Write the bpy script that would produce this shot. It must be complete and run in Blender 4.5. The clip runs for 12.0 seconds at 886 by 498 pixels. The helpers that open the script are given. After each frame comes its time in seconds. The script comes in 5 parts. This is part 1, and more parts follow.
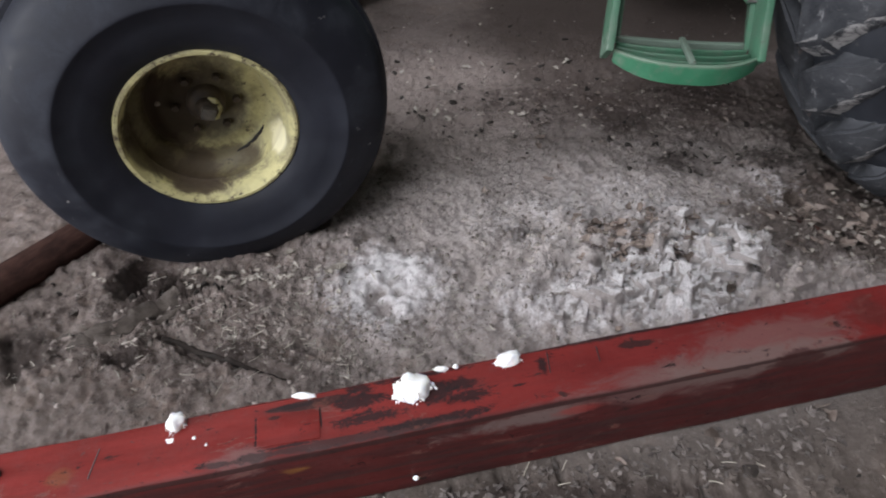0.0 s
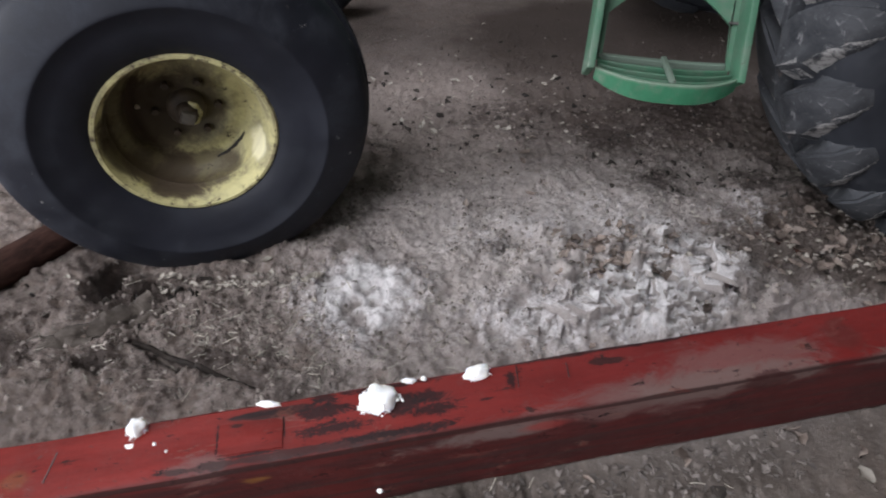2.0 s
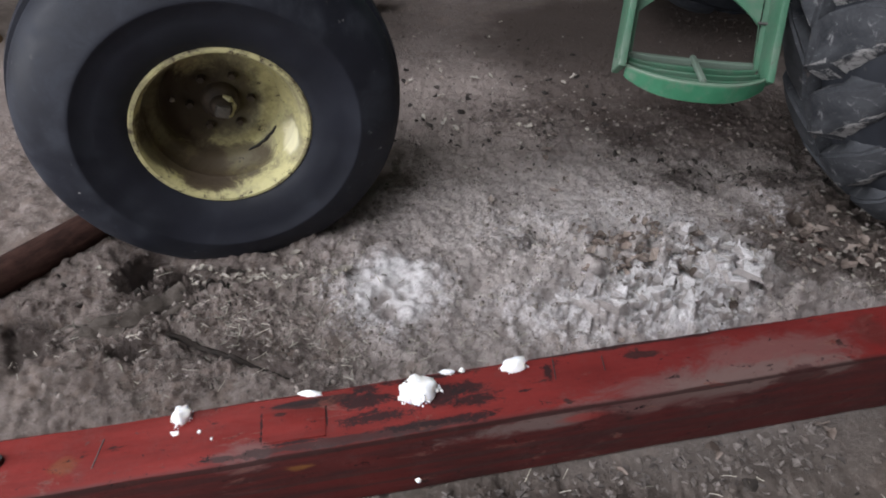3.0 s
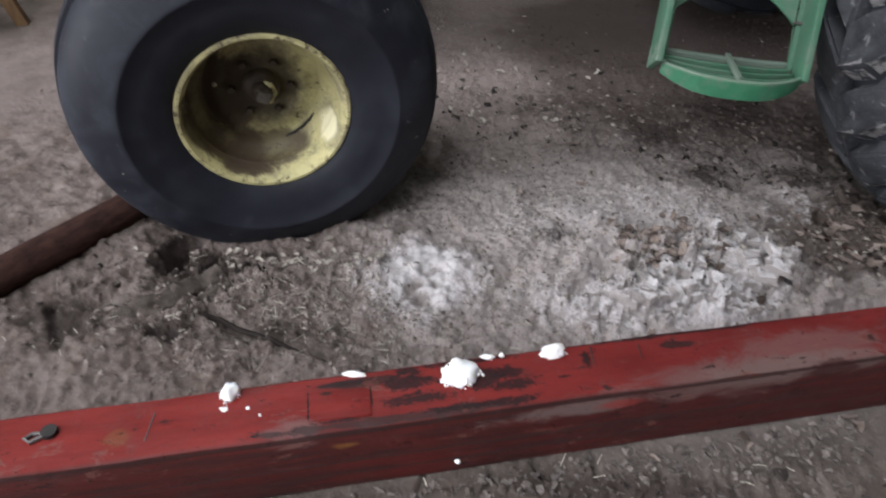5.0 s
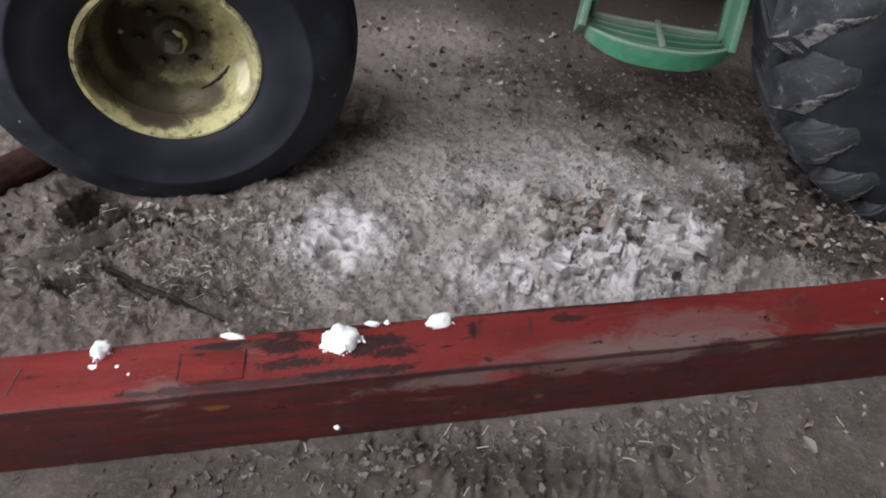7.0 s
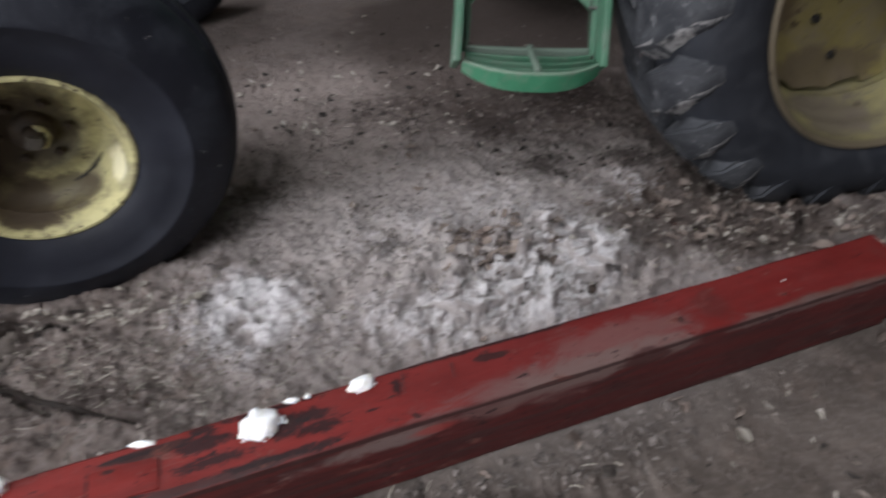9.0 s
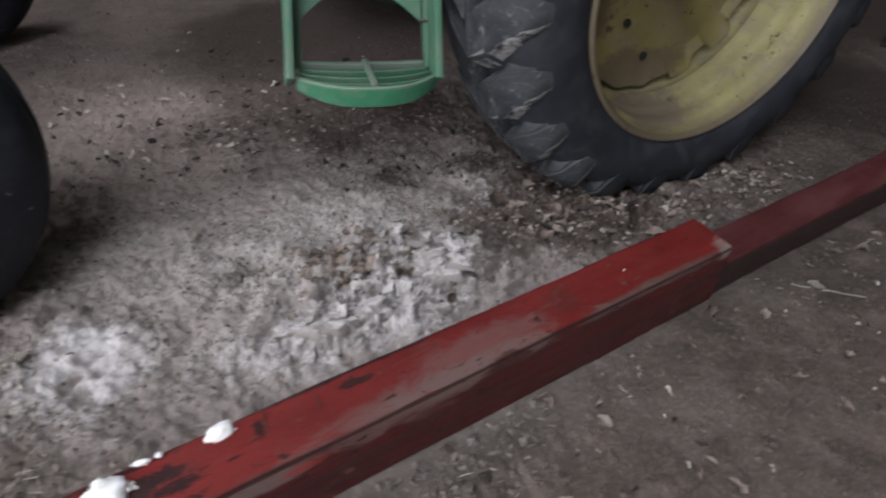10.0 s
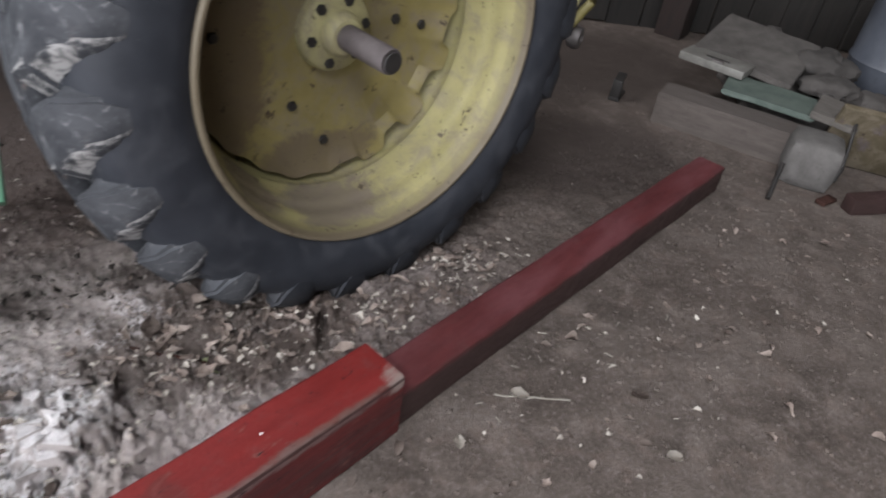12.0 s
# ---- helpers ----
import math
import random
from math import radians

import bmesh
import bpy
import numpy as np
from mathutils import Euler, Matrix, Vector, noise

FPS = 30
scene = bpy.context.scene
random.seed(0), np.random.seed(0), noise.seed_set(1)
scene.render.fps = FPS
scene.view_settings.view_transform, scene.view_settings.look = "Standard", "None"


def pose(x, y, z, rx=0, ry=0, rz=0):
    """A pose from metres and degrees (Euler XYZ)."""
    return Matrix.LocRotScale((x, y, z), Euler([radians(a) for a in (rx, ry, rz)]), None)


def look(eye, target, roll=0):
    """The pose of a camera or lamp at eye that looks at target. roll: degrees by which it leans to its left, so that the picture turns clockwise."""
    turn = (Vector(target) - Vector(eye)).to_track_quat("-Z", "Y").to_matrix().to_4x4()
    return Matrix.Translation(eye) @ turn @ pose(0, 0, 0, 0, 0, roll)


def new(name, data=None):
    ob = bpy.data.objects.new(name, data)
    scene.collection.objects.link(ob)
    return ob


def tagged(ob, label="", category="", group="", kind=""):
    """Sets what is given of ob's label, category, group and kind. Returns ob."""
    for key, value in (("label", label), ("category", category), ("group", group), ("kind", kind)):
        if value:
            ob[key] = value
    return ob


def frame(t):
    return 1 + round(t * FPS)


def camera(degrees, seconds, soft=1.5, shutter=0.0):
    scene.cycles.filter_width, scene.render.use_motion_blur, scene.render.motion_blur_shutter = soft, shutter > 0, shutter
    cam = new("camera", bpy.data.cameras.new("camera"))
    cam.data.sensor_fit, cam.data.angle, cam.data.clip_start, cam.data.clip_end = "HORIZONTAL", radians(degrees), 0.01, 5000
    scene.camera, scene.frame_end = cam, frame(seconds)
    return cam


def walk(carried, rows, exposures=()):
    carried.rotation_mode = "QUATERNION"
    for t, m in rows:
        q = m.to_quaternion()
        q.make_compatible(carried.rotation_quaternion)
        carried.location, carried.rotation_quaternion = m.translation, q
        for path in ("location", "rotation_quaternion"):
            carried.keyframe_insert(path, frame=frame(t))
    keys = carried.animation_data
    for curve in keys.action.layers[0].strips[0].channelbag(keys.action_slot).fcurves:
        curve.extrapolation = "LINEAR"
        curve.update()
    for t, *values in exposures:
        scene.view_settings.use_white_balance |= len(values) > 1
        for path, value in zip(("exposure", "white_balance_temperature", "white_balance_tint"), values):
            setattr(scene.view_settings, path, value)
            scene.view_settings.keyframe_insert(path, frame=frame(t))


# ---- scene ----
cam = camera(67.6, 12.0, 1.9, 0.7)
PATH = [
    (0, (0.068, -0.003, 1.142), (-0.021, 1.495, -0.18), -3.0),
    (0.5, (0.061, -0.015, 1.144), (0.051, 1.497, -0.166), -2.5),
    (1, (0.106, -0.017, 1.137), (0.153, 1.505, -0.16), -1.8),
    (1.5, (0.126, -0.004, 1.13), (0.152, 1.527, -0.157), 1.1),
    (2, (0.111, 0.0, 1.133), (0.036, 1.526, -0.158), -1.0),
    (2.5, (0.064, -0.014, 1.138), (-0.026, 1.51, -0.154), -1.1),
    (3, (0.037, -0.022, 1.138), (-0.033, 1.501, -0.157), -0.3),
    (3.5, (0.042, -0.015, 1.144), (-0.044, 1.512, -0.145), -0.2),
    (3.7, (0.051, -0.012, 1.148), (-0.121, 1.526, -0.119), -1.5),
    (5.3, (-0.051, -0.06, 1.135), (-0.034, 1.43, -0.2), 3.4),
    (5.5, (-0.043, -0.047, 1.13), (0.047, 1.408, -0.24), 5.1),
    (6, (0.017, -0.015, 1.13), (0.07, 1.427, -0.254), 5.8),
    (6.5, (0.101, -0.007, 1.129), (0.092, 1.422, -0.271), 5.1),
    (6.7, (0.126, -0.012, 1.130), (0.094, 1.417, -0.269), 4.6),
    (8.3, (0.211, -0.016, 1.122), (0.136, 1.488, -0.191), 0.0),
    (8.5, (0.211, -0.007, 1.125), (0.134, 1.498, -0.19), -0.5),
    (8.8, (0.209, 0.015, 1.130), (0.190, 1.513, -0.195), -1.8),
    (9, (0.204, 0.037, 1.144), (0.357, 1.528, -0.18), -0.8),
    (9.2, (0.193, 0.048, 1.153), (0.430, 1.558, -0.136), 2.2),
    (9.5, (0.176, 0.061, 1.154), (0.564, 1.572, -0.097), 1.2),
    (9.8, (0.190, 0.062, 1.144), (0.722, 1.500, -0.138), 2.8),
    (10, (0.226, 0.068, 1.145), (0.787, 1.48, -0.155), 3.7),
    (10.5, (0.418, 0.067, 1.153), (1.012, 1.508, -0.1), 5.9),
    (11, (0.556, 0.071, 1.137), (1.224, 1.508, -0.082), 5.8),
    (11.5, (0.666, 0.15, 1.164), (1.546, 1.482, -0.041), 7.7),
    (11.8, (0.723, 0.199, 1.158), (1.710, 1.478, -0.024), 8.9),
    (12, (0.769, 0.219, 1.161), (1.771, 1.477, -0.028), 8.8),
]
walk(cam, [(t, look(eye, target, roll)) for t, eye, target, roll in PATH], [(0.0, -1.04, 6500, 13), (3.5, -1.03, 6500, 13), (5.5, -0.99, 6500, 13), (8.5, -1.01, 6500, 13), (9.5, -1.2, 6500, 13), (10.5, -0.97, 6500, 13), (11.0, -0.84, 6500, 13), (11.5, -0.63, 6500, 13), (12.0, -0.33, 6500, 13)])

# ---- world and light ----
world = bpy.data.worlds.new("sky")
scene.world = world
world.use_nodes = True
wn = world.node_tree
sky = wn.nodes.new("ShaderNodeTexSky")
sky.sky_type, sky.sun_disc = "NISHITA", False
sky.sun_elevation, sky.sun_rotation = radians(38), radians(-75)
wn.links.new(sky.outputs[0], wn.nodes["Background"].inputs[0])
wn.nodes["Background"].inputs[1].default_value = 0.10

sun_data = bpy.data.lights.new("sun", "SUN")
sun_data.energy, sun_data.angle, sun_data.color = 0.8, radians(12), (1, 0.97, 0.93)
new("sun", sun_data).matrix_world = look((-8, 2.5, 7), (0, 0, 0))


def opening_lamp(name, eye, target, w, h, power, color):
    d = bpy.data.lights.new(name, "AREA")
    d.shape, d.size, d.size_y, d.energy, d.color = "RECTANGLE", w, h, power, color
    new(name, d).matrix_world = look(eye, target)


# daylight in the wide west doorway and roof sheets; south and far lamps are added fill
opening_lamp("door_daylight", (-7.35, -2.2, 2.6), (0.4, 1.2, 0.3), 4.4, 4.2, 1250, (0.93, 0.965, 1.0))
opening_lamp("south_added_fill", (-3.6, -7.12, 2.4), (0.4, 1.2, 0.3), 3.2, 4.0, 420, (0.93, 0.965, 1.0))
opening_lamp("roof_sheet_daylight", (-1.9, -2.2, 5.88), (-1.9, -2.2, 0.0), 3.4, 3.4, 950, (0.94, 0.97, 1.0))
opening_lamp("far_added_fill", (-2.4, 4.5, 5.88), (-2.4, 4.5, 0.0), 4.2, 2.4, 400, (0.94, 0.97, 1.0))


# ---- materials ----
class Nodes:
    """A small wrapper that adds nodes to one material. tone: the lightness of all its colours."""

    def __init__(self, name, tone=0.75):
        self.tone = tone
        self.m = bpy.data.materials.new(name)
        self.m.use_nodes = True
        self.t = self.m.node_tree
        self.b = self.t.nodes["Principled BSDF"]
        self.pos = self.add("ShaderNodeTexCoord").outputs["Object"]

    def add(self, kind):
        return self.t.nodes.new(kind)

    def put(self, value, socket):
        if isinstance(value, bpy.types.NodeSocket):
            self.t.links.new(value, socket)
        elif isinstance(value, tuple) and len(value) == 3 and socket.type == "RGBA":
            socket.default_value = (*value, 1)
        else:
            socket.default_value = value

    def noise(self, scale, detail=6, rough=0.6, at=None, dist=0.0):
        n = self.add("ShaderNodeTexNoise")
        self.put(at or self.pos, n.inputs["Vector"])
        n.inputs["Scale"].default_value, n.inputs["Detail"].default_value = scale, detail
        n.inputs["Roughness"].default_value, n.inputs["Distortion"].default_value = rough, dist
        return n.outputs["Fac"]

    def stretch(self, scale, loc=(0, 0, 0), rot=(0, 0, 0), at=None):
        n = self.add("ShaderNodeMapping")
        self.put(at or self.pos, n.inputs["Vector"])
        n.inputs["Scale"].default_value, n.inputs["Location"].default_value = scale, loc
        n.inputs["Rotation"].default_value = rot
        return n.outputs[0]

    def ramp(self, fac, stops):
        n = self.add("ShaderNodeValToRGB")
        self.put(fac, n.inputs[0])
        e = n.color_ramp.elements
        while len(e) < len(stops):
            e.new(0.5)
        for el, (p, c) in zip(e, stops):
            el.position, el.color = p, ((c, c, c, 1) if not isinstance(c, tuple) else (*(v * self.tone for v in c), 1))
        return n.outputs[0]

    def span(self, v, lo, hi, a=0.0, b=1.0):
        n = self.add("ShaderNodeMapRange")
        n.interpolation_type = "SMOOTHSTEP"
        self.put(v, n.inputs[0])
        for i, x in enumerate((lo, hi, a, b)):
            n.inputs[i + 1].default_value = x
        return n.outputs[0]

    def mix(self, fac, a, b, mode="MIX"):
        n = self.add("ShaderNodeMix")
        n.data_type, n.blend_type = "RGBA", mode
        for v, s in ((fac, n.inputs[0]), (a, n.inputs[6]), (b, n.inputs[7])):
            self.put(tuple(x * self.tone for x in v) if isinstance(v, tuple) else v, s)
        return n.outputs[2]

    def math(self, op, a, b=0.0):
        n = self.add("ShaderNodeMath")
        n.operation = op
        self.put(a, n.inputs[0]), self.put(b, n.inputs[1])
        return n.outputs[0]

    def axes(self, at=None):
        n = self.add("ShaderNodeSeparateXYZ")
        self.put(at or self.pos, n.inputs[0])
        return n.outputs

    def bump(self, height, strength=0.5, distance=0.01, below=None):
        n = self.add("ShaderNodeBump")
        self.put(height, n.inputs["Height"])
        n.inputs["Strength"].default_value, n.inputs["Distance"].default_value = strength, distance
        if below:
            self.put(below, n.inputs["Normal"])
        return n.outputs[0]

    def done(self, color, rough=0.8, normal=None, metal=0.0, gloss=0.5):
        self.put(color, self.b.inputs["Base Color"]), self.put(rough, self.b.inputs["Roughness"])
        self.put(metal, self.b.inputs["Metallic"]), self.put(gloss, self.b.inputs["Specular IOR Level"])
        if normal:
            self.put(normal, self.b.inputs["Normal"])
        return self.m

    def island(self):
        return self.add("ShaderNodeNewGeometry").outputs["Random Per Island"]

    def each(self):
        return self.add("ShaderNodeObjectInfo").outputs["Random"]

    def ball(self, centre, size):
        """1 in the middle of an ellipse on the ground, falling to 0 at its edge."""
        v = self.stretch(tuple(1 / s for s in size), tuple(-c / s for c, s in zip(centre, size)))
        n = self.add("ShaderNodeVectorMath")
        n.operation = "LENGTH"
        self.put(v, n.inputs[0])
        return self.span(n.outputs["Value"], 1.0, 0.0)


def dark_smears(n, col, rag, spots, tint):
    for centre, size, force in spots:
        k = n.math("ADD", n.math("MULTIPLY", n.ball(centre, tuple(1.25 * v for v in size)), force), n.math("MULTIPLY", n.math("SUBTRACT", rag, 0.5), 2.4))
        col = n.mix(n.span(k, 0.30, 0.75, 0.0, 0.8), col, tint)
    return col


def earth_material():
    n = Nodes("packed_earth")
    big, mid, fine = n.noise(1.6, 5, 0.6), n.noise(10, 9, 0.7, dist=0.3), n.noise(75, 7, 0.75)
    # dry dusty earth round the machine; browner trodden earth beyond the beam, darkened for dimmer light there
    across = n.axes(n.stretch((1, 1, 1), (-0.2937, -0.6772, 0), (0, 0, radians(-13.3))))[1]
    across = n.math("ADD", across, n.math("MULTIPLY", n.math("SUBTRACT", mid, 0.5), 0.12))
    dim_aisle = n.math("MAXIMUM", n.span(across, 0.06, -0.06), n.span(n.math("ADD", n.axes()[0], n.math("MULTIPLY", mid, 0.4)), 1.75, 2.25))
    # away from the machine the whole floor takes the same darker trodden colour
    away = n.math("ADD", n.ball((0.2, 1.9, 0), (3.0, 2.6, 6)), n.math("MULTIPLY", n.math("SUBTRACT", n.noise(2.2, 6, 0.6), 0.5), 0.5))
    dim_aisle = n.math("MAXIMUM", dim_aisle, n.span(away, 0.26, 0.08))
    dry = n.ramp(mid, [(0.32, (0.165, 0.136, 0.124)), (0.5, (0.385, 0.335, 0.315)), (0.68, (0.59, 0.535, 0.515))])
    brown = n.ramp(mid, [(0.32, (0.110, 0.089, 0.081)), (0.5, (0.225, 0.190, 0.176)), (0.68, (0.35, 0.306, 0.290))])
    dry = n.mix(n.span(n.math("ADD", n.ball((0.35, 1.30, 0), (1.25, 0.85, 1)), n.math("MULTIPLY", n.math("SUBTRACT", mid, 0.5), 0.5)), 0.05, 0.45), brown, dry)
    west = n.span(n.math("ADD", n.axes()[0], n.math("MULTIPLY", mid, 0.3)), 0.12, -0.35)
    dry = n.mix(n.math("MULTIPLY", west, 0.75), dry, n.ramp(mid, [(0.32, (0.130, 0.102, 0.090)), (0.5, (0.33, 0.274, 0.248)), (0.68, (0.52, 0.448, 0.415))]))
    dry = n.mix(n.span(big, 0.45, 0.66, 0.0, 0.55), dry, (0.225, 0.184, 0.168))
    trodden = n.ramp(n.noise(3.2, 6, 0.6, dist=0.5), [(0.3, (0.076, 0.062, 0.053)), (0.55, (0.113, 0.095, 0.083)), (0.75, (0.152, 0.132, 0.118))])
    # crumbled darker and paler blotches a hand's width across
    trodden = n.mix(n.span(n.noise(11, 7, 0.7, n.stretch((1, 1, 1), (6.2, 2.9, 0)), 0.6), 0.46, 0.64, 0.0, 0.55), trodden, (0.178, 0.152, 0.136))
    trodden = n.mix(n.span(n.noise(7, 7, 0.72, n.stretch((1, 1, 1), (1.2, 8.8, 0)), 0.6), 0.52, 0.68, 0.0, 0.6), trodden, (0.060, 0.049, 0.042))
    behind = n.span(n.math("ADD", n.axes()[1], n.math("MULTIPLY", n.math("SUBTRACT", mid, 0.5), 0.5)), 1.62, 2.0)
    dry = n.mix(n.math("MULTIPLY", behind, 0.7), dry, n.ramp(n.noise(3.5, 6, 0.6), [(0.35, (0.170, 0.143, 0.131)), (0.65, (0.240, 0.206, 0.192))]))
    col = n.mix(dim_aisle, dry, trodden)
    grain = n.math("MULTIPLY", n.span(dim_aisle, 0.0, 1.0, 1.0, 0.24), n.span(behind, 0.0, 1.0, 1.0, 0.4))
    col = n.mix(n.math("MULTIPLY", grain, n.span(fine, 0.46, 0.66, 0.0, 0.42)), col, (0.56, 0.51, 0.49))
    col = n.mix(n.math("MULTIPLY", grain, n.span(n.noise(24, 5, 0.70, n.stretch((1.0, 0.7, 1.0), (0, 0, 0), (0, 0, 0.5)), 0.5), 0.57, 0.66, 0.0, 0.62)), col, (0.065, 0.051, 0.044))
    col = n.mix(n.math("MULTIPLY", grain, n.span(n.noise(150, 3, 0.7), 0.65, 0.71, 0.0, 0.85)), col, (0.60, 0.56, 0.52))
    # tan and brown mottling, a few centimetres across
    col = n.mix(n.math("MULTIPLY", grain, n.span(n.noise(13, 4, 0.6, n.stretch((1, 1, 1), (3.1, 1.7, 0)), 0.7), 0.52, 0.66, 0.0, 0.6)), col, (0.30, 0.232, 0.196))
    # a thin film of pale dust over the middle
    film = n.math("MULTIPLY", n.ball((0.40, 1.36, 0), (1.05, 0.80, 1)), n.span(n.noise(7, 8, 0.7), 0.28, 0.62, 0.5, 1.0))
    col = n.mix(n.math("MULTIPLY", film, 0.88), col, (0.84, 0.785, 0.765))
    # brown earth under the tractor, darkened here to paint in its shade
    shaded = n.math("MULTIPLY", n.ball((0.50, 2.08, 0), (1.0, 0.62, 1)), n.span(n.noise(5, 6, 0.7), 0.3, 0.6))
    col = n.mix(n.math("MULTIPLY", shaded, 0.88), col, (0.105, 0.083, 0.074))
    # ground north of the front wheel painted paler, as lit there; brown leaf mould beside the rear one
    pale = n.math("ADD", n.ball((-0.02, 2.05, 0), (0.50, 0.75, 1)), n.math("MULTIPLY", n.math("SUBTRACT", n.noise(6, 7, 0.7), 0.5), 0.9))
    col = n.mix(n.span(pale, 0.15, 0.6, 0.0, 0.5), col, (0.43, 0.375, 0.35))
    mould = n.math("ADD", n.ball((1.10, 1.40, 0), (0.50, 0.34, 1)), n.math("MULTIPLY", n.math("SUBTRACT", n.noise(9, 8, 0.72), 0.5), 1.2))
    col = n.mix(n.span(mould, 0.08, 0.50, 0.0, 0.82), col, (0.135, 0.106, 0.092))
    # second dark patch further under the tractor, painted shade as well
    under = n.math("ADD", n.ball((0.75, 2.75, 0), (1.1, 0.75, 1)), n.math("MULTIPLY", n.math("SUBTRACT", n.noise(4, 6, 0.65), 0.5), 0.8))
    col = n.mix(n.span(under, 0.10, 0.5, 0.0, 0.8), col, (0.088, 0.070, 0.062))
    # brown soil past the rear wheel, deepened to paint in the shade there
    rag = n.noise(15, 10, 0.8, dist=0.8)
    soil_shade = n.math("ADD", n.math("MAXIMUM", n.ball((2.62, 1.72, 0), (0.75, 0.55, 1)), n.ball((3.35, 2.45, 0), (1.1, 0.8, 1))), n.math("MULTIPLY", n.math("SUBTRACT", n.noise(4.5, 7, 0.65, dist=0.4), 0.5), 0.7))
    col = n.mix(n.span(soil_shade, 0.05, 0.75, 0.0, 0.8), col, (0.045, 0.036, 0.032))
    # ragged soil smears, each its own shape; some paint shade in pit and furrows
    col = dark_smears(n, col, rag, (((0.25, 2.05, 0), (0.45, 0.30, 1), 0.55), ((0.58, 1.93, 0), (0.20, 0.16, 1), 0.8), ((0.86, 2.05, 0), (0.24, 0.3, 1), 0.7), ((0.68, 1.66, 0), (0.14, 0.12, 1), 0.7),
                                    ((0.96, 1.66, 0), (0.16, 0.10, 1), 0.9), ((-0.70, 1.10, 0), (0.17, 0.12, 1), 1.0), ((-0.80, 1.215, 0), (0.05, 0.06, 1), 2.2), ((-0.72, 0.93, 0), (0.10, 0.05, 1), 1.1), ((-0.50, 0.93, 0), (0.20, 0.06, 1), 0.9),
                                    ((-0.97, 0.95, 0), (0.16, 0.12, 1), 0.9), ((0.30, 1.13, 0), (0.05, 0.05, 1), 0.9), ((0.30, 0.60, 0), (0.36, 0.06, 1), 1.0), ((1.15, 1.32, 0), (0.30, 0.09, 1), 0.7), ((0.2, 1.33, 0), (0.10, 0.06, 1), 0.8)), (0.070, 0.055, 0.050))
    # pale powder trodden into the earth in ragged patches, broken by crumbs of soil
    speck = n.noise(75, 6, 0.8)
    cells = n.add("ShaderNodeTexVoronoi")
    n.put(n.stretch((1, 1, 1)), cells.inputs["Vector"])
    cells.inputs["Scale"].default_value = 46
    grey = white = None
    for centre, size, force, bright in (((-0.140, 1.185, 0), (0.12, 0.12, 1), 1.4, 2.2), ((-0.14, 1.13, 0), (0.25, 0.24, 1), 1.1, 1.0), ((0.57, 1.17, 0), (0.27, 0.18, 1), 1.4, 1.85), ((0.67, 1.26, 0), (0.22, 0.17, 1), 1.3, 1.6),
                                        ((0.50, 1.09, 0), (0.26, 0.13, 1), 1.2, 1.5), ((0.27, 1.08, 0), (0.34, 0.18, 1), 0.8, 0.65), ((0.40, 1.42, 0), (0.65, 0.36, 1), 0.45, 0.30), ((0.62, 1.42, 0), (0.22, 0.12, 1), 0.7, 0.5), ((0.86, 1.52, 0), (0.22, 0.16, 1), 0.5, 0.42)):
        p = n.ball(centre, size)
        pg, pw = n.math("MULTIPLY", p, force), n.math("MULTIPLY", p, bright)
        grey, white = (pg, pw) if grey is None else (n.math("MAXIMUM", grey, pg), n.math("MAXIMUM", white, pw))
    loose = n.math("ADD", n.math("MULTIPLY", n.math("SUBTRACT", rag, 0.5), 1.15), n.math("MULTIPLY", n.math("SUBTRACT", speck, 0.5), 2.6))
    loose = n.math("ADD", loose, n.math("MULTIPLY", n.math("SUBTRACT", n.axes(cells.outputs["Color"])[0], 0.5), 0.30))
    # it lies on the tops of the clods, not in the cracks
    shown = n.math("MULTIPLY", n.span(grey, 0.0, 0.3), n.span(n.math("ADD", n.axes()[2], n.math("MULTIPLY", n.math("SUBTRACT", speck, 0.5), 0.02)), -0.006, 0.014, 0.08, 1.0))
    up = n.axes(n.add("ShaderNodeNewGeometry").outputs["Normal"])[2]
    shown = n.math("MULTIPLY", shown, n.span(up, 0.38, 0.80, 0.12, 1.0))
    low, high = n.math("ADD", grey, loose), n.math("ADD", white, n.math("MULTIPLY", loose, 0.75))
    col = n.mix(n.math("MULTIPLY", n.math("MULTIPLY", n.span(low, 0.10, 0.65), shown), 0.8), col, (0.84, 0.81, 0.825))
    col = n.mix(n.math("MULTIPLY", n.math("MULTIPLY", n.span(high, 0.36, 0.92), shown), 0.95), col, (1.13, 1.12, 1.14))
    col = n.mix(n.math("MULTIPLY", shown, n.span(n.noise(105, 5, 0.8), 0.60, 0.66, 0.0, 0.3)), col, (0.18, 0.155, 0.145))
    col = n.mix(1.0, col, (1.45, 1.405, 1.395), "MULTIPLY")
    bump = n.bump(n.math("MULTIPLY", fine, grain), 1.0, 0.018)
    bump = n.bump(n.math("MULTIPLY", mid, grain), 0.6, 0.03, bump)
    return n.done(col, n.span(big, 0.3, 0.7, 0.85, 0.98), bump, gloss=0.2)


